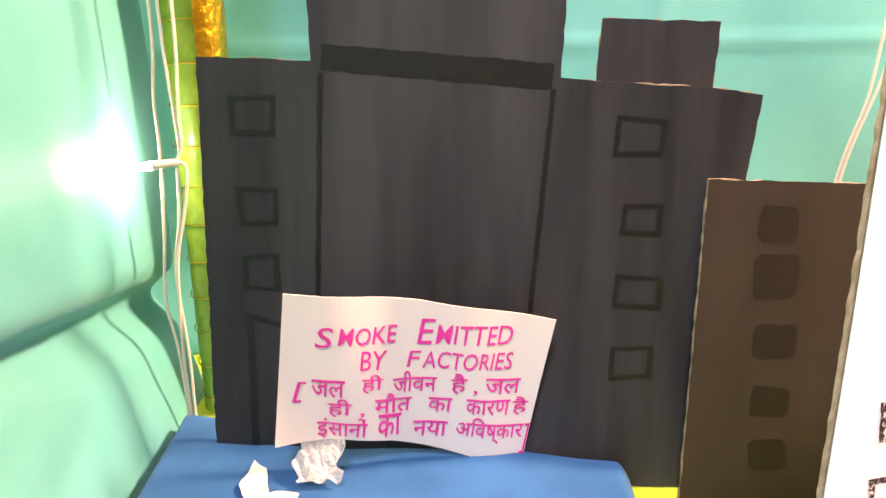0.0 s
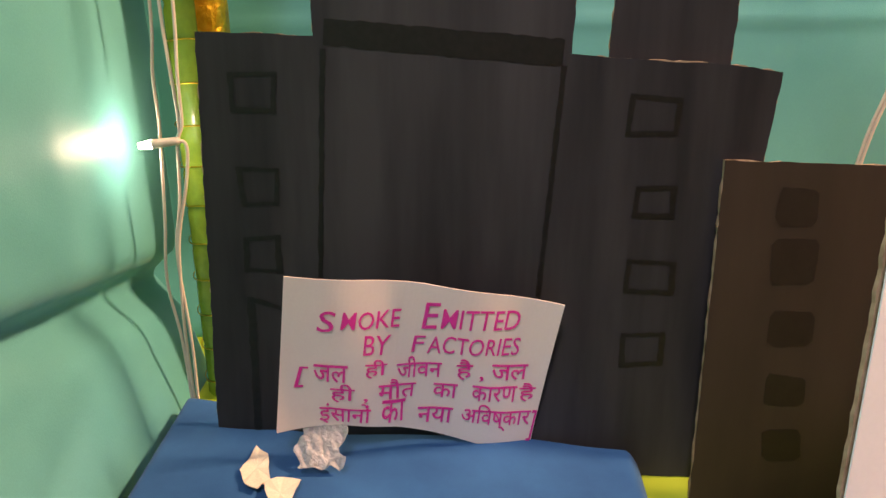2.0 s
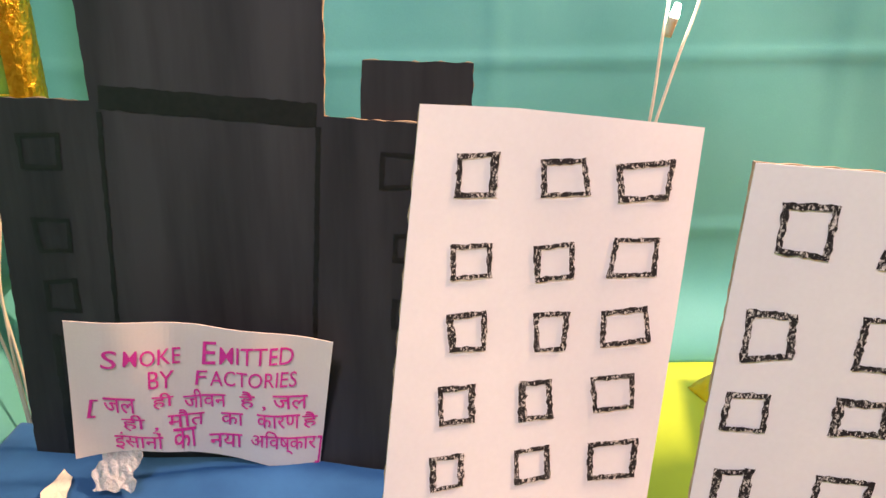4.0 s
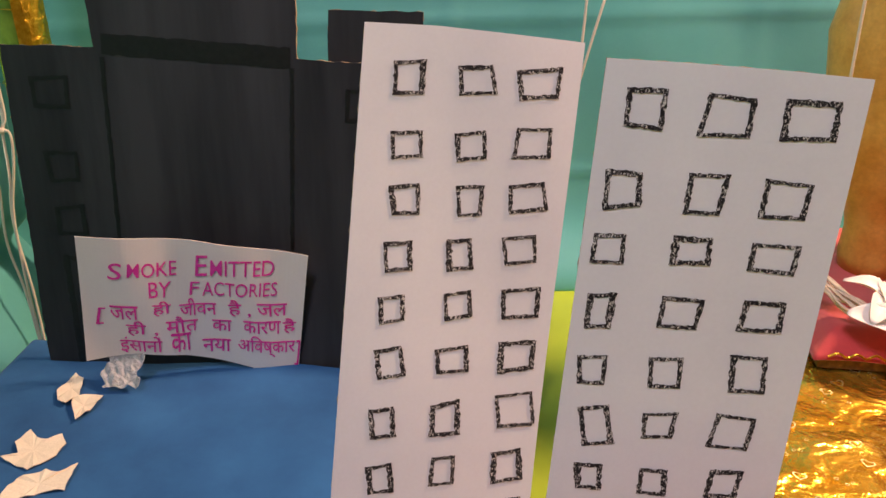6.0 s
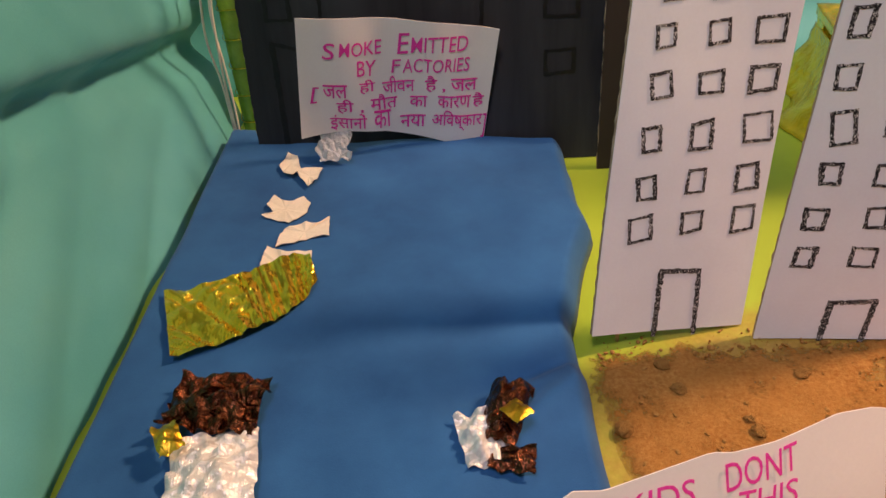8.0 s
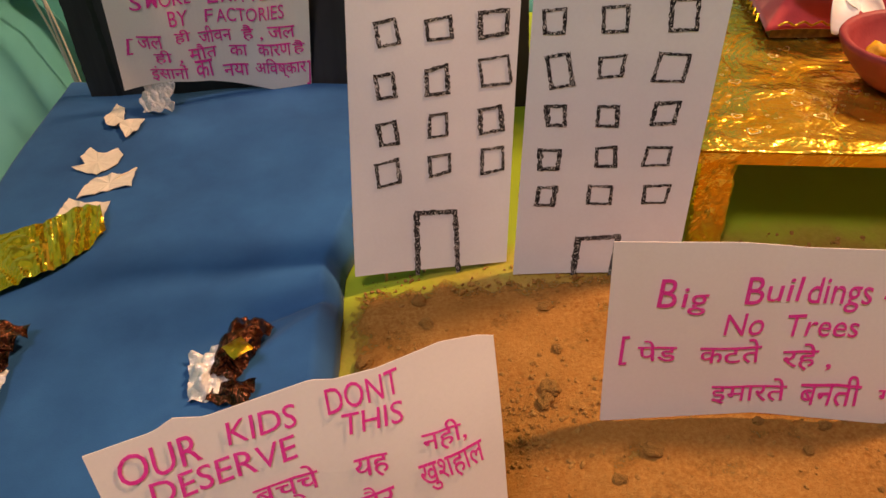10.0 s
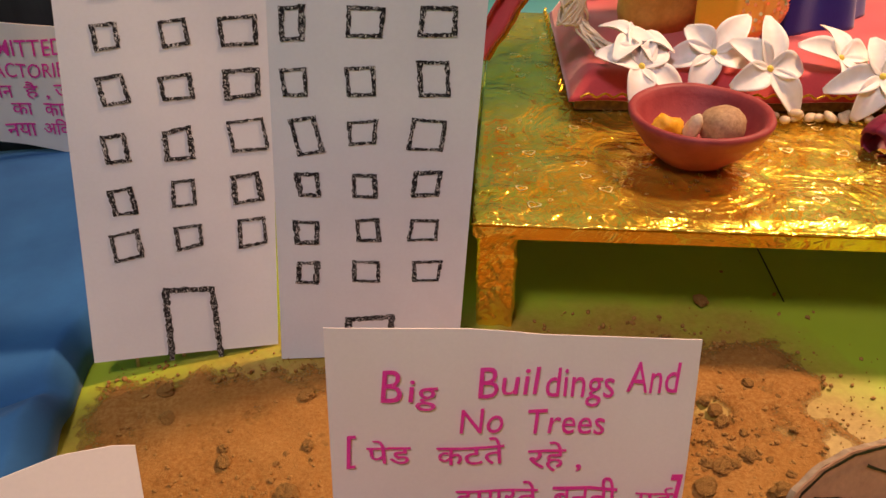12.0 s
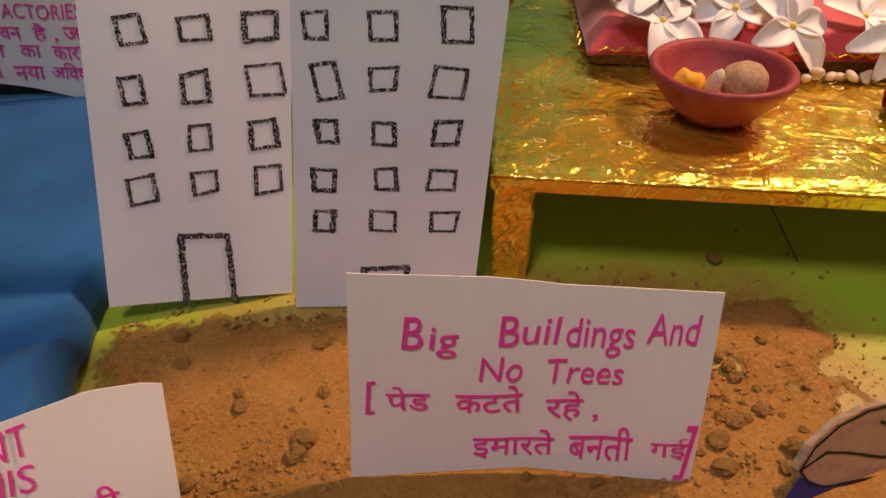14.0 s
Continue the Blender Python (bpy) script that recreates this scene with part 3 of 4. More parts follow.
def card(name, m, bottom, top, label, curve, lines, seed):
    """A paper note between a bottom and a top edge, bent by curve(x, z)."""
    ob = empty(name, m)
    tagged(ob, label, "note card", "written note cards")

    def place(s, t):
        (x0, z0), (x1, z1) = along(bottom, s), along(top, s)
        x, z = x0 + (x1 - x0) * t, z0 + (z1 - z0) * t
        return (x, curve(x, z), z)

    part("paper", thicken(sheet(48, 24, place), 0.0004), NOTE, ob)
    for body, x, z, w, h, turn in lines:
        t = writing("handwriting", body, ob, x, z, w, h, -0.0009, INK, turn)
        for v in t.data.vertices:
            v.co.y += curve(v.co.x, v.co.z)
    return ob


card("smoke_note", stand(-0.0534, 0.3395, 0.0315, 8.0, -3.7), [(-0.0006, 0.0040), (0.0280, 0.0052), (0.0551, 0.0010), (0.0900, -0.0105), (0.1199, -0.0205)], [(0.0084, 0.0840), (0.0686, 0.0764), (0.1321, 0.0638)],
     "white paper note with magenta handwriting about factory smoke", lambda x, z: 0.0030 * math.sin(math.pi * x / 0.13) + 0.0012 * math.sin(x * 110 + z * 20),
     [("S", 0.0206, 0.0564, 0.0080, 0.0105, -0.065), ("MOKE", 0.0309, 0.0566, 0.0269, 0.0091, -0.065), ("E", 0.0672, 0.0540, 0.0076, 0.0130, -0.065), ("MITTED", 0.0756, 0.0537, 0.0363, 0.0099, -0.065), ("BY", 0.0403, 0.0427, 0.0127, 0.0100, -0.070),
      ("F", 0.0624, 0.0418, 0.0064, 0.0084, -0.070), ("ACTORIES", 0.0696, 0.0407, 0.0428, 0.0090, -0.070), ("[", 0.0090, 0.0274, 0.0058, 0.0112, -0.077), ("जल", 0.0176, 0.0298, 0.0150, 0.0097, -0.076), ("ही", 0.0406, 0.0306, 0.0103, 0.0097, -0.075),
      ("जीवन", 0.0552, 0.0285, 0.0209, 0.0113, -0.075), ("है ,", 0.0831, 0.0255, 0.0131, 0.0118, -0.076), ("जल", 0.0996, 0.0252, 0.0173, 0.0085, -0.075), ("ही ,", 0.0243, 0.0184, 0.0176, 0.0103, -0.080), ("मौत", 0.0466, 0.0182, 0.0176, 0.0110, -0.080),
      ("का", 0.0722, 0.0161, 0.0115, 0.0080, -0.080), ("कारण", 0.0902, 0.0140, 0.0218, 0.0087, -0.080), ("है", 0.1134, 0.0122, 0.0077, 0.0104, -0.080), ("इंसानों", 0.0186, 0.0069, 0.0241, 0.0118, -0.085), ("का", 0.0473, 0.0052, 0.0115, 0.0123, -0.085),
      ("नया", 0.0649, 0.0020, 0.0168, 0.0089, -0.086), ("अिवष्कार", 0.0859, -0.0021, 0.0334, 0.0146, -0.087), ("]", 0.1182, -0.0111, 0.0034, 0.0177, -0.089)], 11)
card("buildings_note", stand(0.208, 0.068, 0.002, -6.6, 13.0), [(0.0, 0.0002), (0.0600, 0.0030), (0.1205, -0.0010)], [(0.0018, 0.0814), (0.0470, 0.0796), (0.0700, 0.0770), (0.1212, 0.0752)],
     "white folded paper note with magenta handwriting about big buildings", lambda x, z: 0.0022 * max(0.0, 1 - abs(x - 0.062) / 0.055) + 0.0006 * math.sin(z * 60 + x * 25),
     [("B", 0.0186, 0.0539, 0.0072, 0.0117, 0.011), ("ig", 0.0275, 0.0502, 0.0099, 0.0120, 0.011), ("B", 0.0502, 0.0550, 0.0068, 0.0112, 0.011), ("uil", 0.0579, 0.0557, 0.0129, 0.0102, 0.011), ("dings", 0.0724, 0.0511, 0.0221, 0.0140, 0.011),
      ("And", 0.0982, 0.0568, 0.0171, 0.0110, 0.010), ("No", 0.0442, 0.0411, 0.0146, 0.0097, 0.011), ("Trees", 0.0669, 0.0405, 0.0252, 0.0097, 0.011), ("[", 0.0060, 0.0275, 0.0041, 0.0134, 0.011), ("पेड", 0.0133, 0.0292, 0.0145, 0.0094, 0.011),
      ("कटते", 0.0362, 0.0279, 0.0233, 0.0112, 0.011), ("रहे ,", 0.0676, 0.0246, 0.0180, 0.0126, 0.011), ("इमारते", 0.0428, 0.0084, 0.0285, 0.0119, 0.011), ("बनती", 0.0760, 0.0081, 0.0223, 0.0149, 0.011), ("गई", 0.1043, 0.0103, 0.0130, 0.0095, 0.011),
      ("]", 0.1148, 0.0019, 0.0054, 0.0239, 0.011)], 12)
kids = pose(0.162, 0.0406, 0.0796, 0, 0, 17.0) @ pose(0, 0, 0, -22, 0, 0)
card("children_note", kids, [(-0.1140, -0.0860), (-0.0057, -0.0860)], [(-0.1202, 0.0052), (-0.1006, 0.0059), (-0.0948, 0.0083), (-0.0862, 0.0059), (-0.0546, 0.0081), (-0.0488, 0.0063), (-0.0354, 0.0057), (-0.0143, 0.0075), (-0.0019, 0.0055), (0.0029, 0.0037)],
     "white torn-edged paper note with magenta handwriting about children", lambda x, z: 0.0015 * math.sin(x * 45) + 0.0008 * math.sin(z * 70),
     [("OUR", -0.1128, -0.0080, 0.0231, 0.0095, 0.060), ("KIDS", -0.0820, -0.0045, 0.0208, 0.0074, -0.010), ("DONT", -0.0524, -0.0044, 0.0232, 0.0082, 0.025), ("DESERVE", -0.1070, -0.0169, 0.0437, 0.0080, 0.052), ("THIS", -0.0495, -0.0124, 0.0189, 0.0071, -0.050),
      ("हमारे", -0.1076, -0.0307, 0.0180, 0.0101, 0.060), ("बच्चे", -0.0797, -0.0287, 0.0199, 0.0103, 0.006), ("यह", -0.0493, -0.0291, 0.0107, 0.0081, -0.050), ("नही,", -0.0275, -0.0272, 0.0150, 0.0098, -0.050), ("और", -0.0548, -0.0430, 0.0167, 0.0109, 0.060),
      ("खुशहाल", -0.0298, -0.0413, 0.0222, 0.0111, 0.042)], 13)

# ---- blue cloth ----
def blue_cloth(s, t):
    x0, x1 = -0.1180, 0.1205
    y = -0.20 + 0.605 * t
    x = x0 + (x1 - x0) * s
    y = y + (0.0 if t < 0.9 else -(t - 0.9) / 0.1 * 0.055 * s)
    edge = min(1.0, max(0.0, (0.1200 - x) / 0.008)) ** 0.5
    back = min(1.0, max(0.0, (1.0 - t) / 0.02)) ** 0.5
    left = min(1.0, max(0.0, (x + 0.1190) / 0.005)) ** 0.5
    z = 0.019 * edge * back * left + 0.0006
    z += (0.0022 * noise.noise(Vector((x * 14, y * 9, 0))) + 0.0012 * noise.noise(Vector((x * 30 + y * 12, y * 14, 8)))) * edge + 0.0006 * noise.noise(Vector((x * 40, y * 30, 3)))
    wr = math.exp(-(((y - 0.137) - 0.5 * (x - 0.10)) / 0.006) ** 2) * max(0.0, min(1.0, (x - 0.045) / 0.05))
    wr2 = math.exp(-(((y - 0.112) - 0.8 * (x - 0.10)) / 0.009) ** 2) * max(0.0, min(1.0, (x - 0.035) / 0.06))
    z += -0.006 * wr * edge + 0.0045 * wr2
    x += 0.0035 * noise.noise(Vector((y * 22, 1, 5))) * s + -0.022 * min(1.0, max(0.0, (0.25 - y) / 0.08)) * s
    return (x, y, max(z, 0.0008))


tagged(put("blue_cloth", thicken(sheet(130, 260, blue_cloth), 0.0008), BLUE, smooth=True), "wrinkled blue cotton cloth laid like water on the base board", "cloth")

# torn paper and foil on the cloth
for k, o in enumerate(([(-0.068, 0.333), (-0.065, 0.352), (-0.058, 0.346), (-0.053, 0.328), (-0.057, 0.320), (-0.063, 0.323)], [(-0.056, 0.325), (-0.047, 0.329), (-0.039, 0.327), (-0.041, 0.314), (-0.045, 0.304)],
                       [(-0.069, 0.273), (-0.061, 0.275), (-0.068, 0.285), (-0.065, 0.296), (-0.058, 0.289), (-0.052, 0.287), (-0.046, 0.291), (-0.041, 0.284), (-0.043, 0.272), (-0.051, 0.263)],
                       [(-0.055, 0.239), (-0.053, 0.257), (-0.041, 0.262), (-0.034, 0.260), (-0.028, 0.268), (-0.026, 0.248), (-0.036, 0.246), (-0.042, 0.243)], [(-0.060, 0.205), (-0.060, 0.241), (-0.048, 0.233), (-0.034, 0.234), (-0.032, 0.205)])):
    tagged(put("torn_paper_scrap", flat(subdivided([(x - 0.0015, y - 0.0040) for x, y in o], 0.003, 0.0004, 60 + k), 0.0206 + 0.0003 * (k % 2), 0.0005, 0.0016, k), SCRAP), "torn cream paper scrap lying on blue cloth", "paper scrap", "paper scraps")


def crumple(x, y, seed, size, amp):
    return amp * (abs(noise.noise(Vector((x / size, y / size, seed)))) * 1.6 + 0.6 * noise.noise(Vector((2.2 * x / size, 2.2 * y / size, seed + 5))))


def gold_strip(s, t):
    ax, ay = -0.099 + 0.068 * s, 0.174 + 0.028 * s + 0.006 * s * s
    half = 0.0255 - 0.007 * s + 0.004 * math.sin(3.1 * s) - 0.012 * s ** 8
    x = ax + (t - 0.5) * 2 * half * 0.35 * -1
    y = ay + (t - 0.5) * 2 * half - t * 0.011 * math.sin(math.pi * min(1.0, 1.1 * s))
    ray = math.atan2(y - 0.120, x + 0.02) * 7
    z = 0.0215 + 0.0045 * abs(noise.noise(Vector((ray * 0.9, s * 1.2, 2)))) + 0.0022 * abs(noise.noise(Vector((ray * 2.3, s * 3.0, 6)))) + 0.0014 * abs(noise.noise(Vector((x * 110, y * 110, 1)))) + 0.006 * s * s * t
    return (x, y, max(z, 0.0205))


tagged(put("gold_foil_wrapper", thicken(sheet(70, 50, gold_strip), 0.00015), GOLDBRIGHT), "crumpled shiny gold foil wrapper lying on blue cloth", "foil wrapper")


def crumpled_sheet(cx, cy, turn, lx, ly, z0, amp, arch, seed, n=36):
    ct, st = math.cos(turn), math.sin(turn)

    def place(s, t):
        a, b = (s - 0.5) * lx, (t - 0.5) * ly
        a += 0.1 * lx * noise.noise(Vector((t * 5, seed, 0)))
        b += 0.1 * ly * noise.noise(Vector((s * 5, seed, 9)))
        z = z0 + crumple(a, b, seed, 0.010, amp) + arch * (math.sin(math.pi * t) * math.sin(math.pi * s))
        return (cx + a * ct - b * st, cy + a * st + b * ct, max(z, 0.0205))

    return thicken(sheet(n, n, place), 0.00015)


wrapper = empty("chocolate_wrapper", pose(0.010, 0.001, 0))
tagged(wrapper, "torn dark brown chocolate wrapper with white inside on blue cloth", "sweet wrapper", "chocolate wrappers")
part("printed_side", crumpled_sheet(-0.070, 0.114, -0.12, 0.040, 0.030, 0.024, 0.006, 0.006, 11.0), COCOA, wrapper, "shiny dark brown printed side")
part("inner_side", crumpled_sheet(-0.064, 0.077, 0.15, 0.034, 0.046, 0.0225, 0.004, 0.005, 12.0), SILVER, wrapper, "white and silver inside")
part("gold_print", crumpled_sheet(-0.083, 0.092, 0.5, 0.010, 0.016, 0.030, 0.002, 0.002, 13.0, 12), RIBBON, wrapper, "gold printed patch")
part("torn_end", crumpled_sheet(-0.064, 0.053, 0.1, 0.036, 0.014, 0.0215, 0.003, 0.002, 14.0, 20), COCOA, wrapper, "dark torn end")
wrapper = empty("chocolate_wrapper", pose(0, 0, 0))
tagged(wrapper, "small crumpled chocolate wrapper standing up on blue cloth", "sweet wrapper", "chocolate wrappers")
part("printed_side", crumpled_sheet(0.0590, 0.103, -0.35, 0.017, 0.034, 0.0235, 0.005, 0.010, 21.0, 26), COCOA, wrapper, "shiny dark brown printed side")
part("inner_side", crumpled_sheet(0.0495, 0.091, 0.2, 0.018, 0.026, 0.0225, 0.005, 0.005, 22.0, 24), SILVER, wrapper, "white torn inside")
part("gold_print", crumpled_sheet(0.0630, 0.094, 0.7, 0.009, 0.010, 0.0345, 0.001, 0.001, 23.0, 10), RIBBON, wrapper, "gold printed patch")
part("torn_end", crumpled_sheet(0.0600, 0.081, -0.2, 0.018, 0.012, 0.0225, 0.003, 0.004, 24.0, 16), COCOA, wrapper, "dark torn end")


def tape_blob(s, t):
    x = -0.044 + 0.021 * s + 0.002 * math.sin(9 * t)
    y = 0.345 - 0.016 * t
    return (x, y, max(0.0205, 0.0225 + 0.013 * (1 - t) ** 1.3 + crumple(x, y, 6.0, 0.006, 0.003)))


tagged(put("clear_tape", thicken(sheet(26, 20, tape_blob), 0.0003), TAPE), "crumpled clear sticky tape holding a note to the cloth", "tape")

# ---- soil ----
def soil_sheet(s, t):
    x, y = 0.098 + 0.345 * s, -0.10 + 0.272 * t
    lim = 0.158 + 0.007 * noise.noise(Vector((x * 30, 2, 0))) - 0.14 * max(0.0, x - 0.33) + 0.008 * noise.noise(Vector((x * 90, 7, 0)))
    right = 0.418 + 0.022 * noise.noise(Vector((y * 25, 5, 0))) + 0.008 * noise.noise(Vector((y * 90, 9, 0)))
    left = 0.104 + 0.006 * noise.noise(Vector((y * 40, 3, 0)))
    d = min(lim - y, right - x, x - left)
    bare = noise.noise(Vector((x * 26, y * 26, 11))) + 0.5 * noise.noise(Vector((x * 70, y * 70, 2)))
    h = 0.0017 * max(-1.0, min(1.0, d / 0.012)) - 0.0019 * max(0.0, bare - 0.42) / 0.3
    h += 0.0011 * noise.noise(Vector((x * 60, y * 60, 0))) * (1 if d > 0 else 0) + 0.0005 * noise.noise(Vector((x * 260, y * 260, 4)))
    return (x, y, max(h, -0.004))


tagged(put("soil", sheet(300, 230, soil_sheet), SOIL, smooth=True), "dry brown soil spread thinly over the green base", "soil", kind="stuff")


def on_soil(rng):
    while True:
        x, y = rng.uniform(0.108, 0.425), rng.uniform(-0.06, 0.160)
        if y < 0.158 - 0.14 * max(0, x - 0.33):
            return x, y


rng = random.Random(5)
seed_bm = bmesh.new()
bmesh.ops.create_icosphere(seed_bm, subdivisions=1, radius=1.0)
ball = [v.co.copy() for v in seed_bm.verts]
tris = [[v.index for v in f.verts] for f in seed_bm.faces]
seed_bm.free()
verts, faces = [], []
for k in range(5200):
    if k % 3 == 0:
        x, y = (rng.gauss(0.172, 0.022), rng.gauss(0.070, 0.018)) if k % 2 else (rng.gauss(0.345, 0.024), rng.gauss(0.080, 0.024))
    elif k % 3 == 1:
        x, y = on_soil(rng)
    else:
        x = rng.uniform(0.106, 0.45)
        y = 0.150 - 0.14 * max(0.0, x - 0.33) + rng.gauss(0.0, 0.010) if x < 0.40 else rng.gauss(0.075, 0.05)
    r = 0.00025 + 0.0011 * rng.random() ** 4
    m = pose(x, y, 0.0004 + 0.3 * r if k % 3 == 2 else 0.0015 + 0.3 * r, rng.random() * 90, 0, rng.random() * 360) @ Matrix.Diagonal((r * rng.uniform(.8, 1.5), r, r * rng.uniform(.55, .95), 1))
    n0 = len(verts)
    for c in ball:
        verts.append(m @ (c * (1 + 0.28 * noise.noise(c * 1.6 + Vector((k * 0.37, 0, 0))))))
    faces += [[n0 + a for a in f] for f in tris]
crumbs = bpy.data.meshes.new("soil_crumbs")
crumbs.from_pydata(verts, [], faces)
gravel = bmesh.new()
gravel.from_mesh(crumbs)
bpy.data.meshes.remove(crumbs)
tagged(put("soil_crumbs", gravel, CLOD), "small crumbs of dry soil on the spread soil", "soil", kind="stuff")
clods = [put("soil_clod", lump(1.0, (1.20, 0.95, 0.72), k, 3, 0.42, 1.5), CLOD) for k in range(5)]
spots = [(0.136, 0.147, 0.0032), (0.191, 0.086, 0.0038), (0.139, 0.131, 0.0030), (0.110, 0.110, 0.0036), (0.188, 0.080, 0.0036), (0.355, 0.078, 0.0034), (0.345, 0.070, 0.0038), (0.387, 0.177, 0.0034), (0.342, 0.058, 0.0036), (0.365, 0.100, 0.0028), (0.225, 0.052, 0.0035), (0.165, 0.105, 0.0028), (0.150, 0.070, 0.0030), (0.385, 0.120, 0.0022), (0.372, 0.064, 0.0042)]
for k in range(110):
    x, y = on_soil(rng) if k % 2 else (rng.gauss(0.172, 0.022), rng.gauss(0.068, 0.016)) if k % 4 == 1 else (rng.gauss(0.345, 0.022), rng.gauss(0.075, 0.022))
    spots.append((x, y, 0.0010 + 0.0020 * rng.random() ** 2))
for k, (x, y, r) in enumerate(spots):
    m = pose(x, y, 0.0012 + 0.45 * r, 0, 0, rng.random() * 360)
    if k < 5:
        ob = clods[k]
        ob.matrix_world = m @ Matrix.Diagonal((r, r, r, 1))
    else:
        src = clods[k % 5]
        ob = new("soil_clod", src.data)
        ob.matrix_world = m @ Matrix.Diagonal((r, r, r, 1))
    tagged(ob, "crumbly brown clod of dry soil", "soil clod", "soil clods")

bm = bmesh.new()
tube(bm, [(0.4420, 0.2460, 0.0001), (0.4360, 0.2100, 0.0001), (0.4290, 0.1730, 0.0001)], 0.0004, 5, 4)
tagged(put("paper_seam", bm, MARKER), "dark joint between two sheets of green chart paper", "seam", kind="structure")

# ---- gold platform ----
platform = empty("gold_platform", pose(0.272, 0.174, 0, 0, 0, -11.4))
tagged(platform, "low table wrapped in shiny gold heart-patterned foil", "platform")


def foil_top(s, t):
    # extra width on the right, out of view, shades the ground underneath
    x, y = 0.58 * s, 0.305 * t
    z = 0.0600 + 0.0006 * noise.noise(Vector((x * 40, y * 40, 0))) + 0.0004 * noise.noise(Vector((x * 120, y * 120, 5)))
    if t < 0.02 or t > 0.98 or s < 0.01:
        z -= 0.0012
    return (x, y, z)


bm = sheet(220, 120, foil_top)
part("foil_top", thicken(bm, 0.0004), GOLD, platform, smooth=True)
bm = bmesh.new()
box(bm, 0.0006, 0.5794, 0.0006, 0.3044, 0.0505, 0.0585, 0.0012)
part("rim", bm, GOLD, platform)
for x, y in ((0.002, 0.002), (0.56, 0.002), (0.002, 0.285), (0.56, 0.285)):
    def leg_place(s, t, x=x, y=y):
        a = 2 * math.pi * s
        c, d = math.cos(a), math.sin(a)
        k = 0.0085 / max(abs(c), abs(d)) * (1 + 0.10 * noise.noise(Vector((c * 2, d * 2, t * 4 + x * 50))) + 0.16 * abs(noise.noise(Vector((c * 3 + t * 5, d * 3 - t * 4, t * 6 + x * 50)))))
        return (x + 0.0095 + c * k, y + 0.0095 + d * k, 0.0512 * t)
    part("leg", sheet(44, 26, leg_place), GOLD, platform)


def side_film(s, t):
    # longer than the real film, the added length keeps light from under the platform
    y, z = 0.040 + 0.25 * s, 0.050 * (1 - t)
    x = -0.002 - 0.024 * t * t - 0.007 * math.sin(s * 19 + 1) * t + 0.004 * noise.noise(Vector((s * 5, t * 5, 1)))
    return (x, y, max(z, 0.0008))


part("hanging_film", thicken(sheet(70, 20, side_film), 0.0003), YELLOWFILM, platform, "bright yellow cellophane hanging at the side", True)
hearts = bmesh.new()
rng = random.Random(17)
for k in range(800):
    cx, cy, r, ang = rng.uniform(0.01, 0.45), rng.uniform(0.012, 0.295), rng.choice((0.0036, 0.0030, 0.0010, 0.0011, 0.0009, 0.0008, 0.0012)), rng.uniform(-0.5, 0.5)
    ring = []
    nn = 18 if r > 0.002 else 8
    for i in range(nn):
        a = 2 * math.pi * i / nn
        hx, hy = (math.sin(a) ** 3, (13 * math.cos(a) - 5 * math.cos(2 * a) - 2 * math.cos(3 * a)) / 17) if r > 0.002 else (math.cos(a), math.sin(a))
        q = []
        for f in (1.0, 0.74):
            px, py = r * f * hx, r * f * hy
            q.append(hearts.verts.new((cx + px * math.cos(ang) - py * math.sin(ang), cy + px * math.sin(ang) + py * math.cos(ang), 0.0612)))
        ring.append(q)
    for i in range(nn):
        j = (i + 1) % nn
        hearts.faces.new((ring[i][0], ring[j][0], ring[j][1], ring[i][1]))
for v in hearts.verts:
    v.co.z = 0.0607 + foil_top(v.co.x / 0.46, v.co.y / 0.305)[2] - 0.0600 + 0.0001
tagged(part("printed_hearts", hearts, HEARTFOIL, platform, "pale gold heart outlines printed on the foil"), kind="stuff")

# pedestal cushion with gold trim
pedestal = empty("red_pedestal", pose(0.346, 0.281, 0.061, 0, 0, -9.5))
tagged(pedestal, "low red velvet pedestal with gold zigzag trim on the gold platform", "pedestal")
bm = bmesh.new()
box(bm, 0.0, 0.24, 0.0, 0.16, 0.0, 0.006)
part("seed_base", bm, two_tone("dark_base_edge", (0.10, 0.04, 0.02), (0.30, 0.16, 0.05), 300, 0.6, fine=800), pedestal, "dark grainy foot strip")


def velvet(s, t):
    x, y = 0.24 * s, 0.16 * t
    rim = max(math.exp(-(y / 0.006) ** 2), math.exp(-(x / 0.006) ** 2))
    z = 0.019 - 0.0125 * rim ** 1.5 + 0.0025 * noise.noise(Vector((x * 25, y * 25, 3)))
    return (x - 0.004 * (1 - s) * rim, y - 0.004 * rim, z)


part("velvet_cover", thicken(sheet(120, 80, velvet), 0.0006), RED, pedestal, "rumpled red velvet", True)
bm = bmesh.new()
zz = [(0.002 + 0.0045 * k, -0.0052, 0.0095 + (0.0022 if k % 2 else 0)) for k in range(50)]
tube(bm, zz, 0.0007, 6, 3)
part("zigzag_trim", bm, RIBBON, pedestal, "gold zigzag braid")
bm = bmesh.new()
zz = [(-0.0085 + (0.0015 if k % 2 else 0), 0.002 + 0.0045 * k, 0.0095 + (0.0022 if k % 2 else 0)) for k in range(34)]
tube(bm, zz, 0.0007, 6, 3)
part("zigzag_trim", bm, RIBBON, pedestal, "gold zigzag braid")

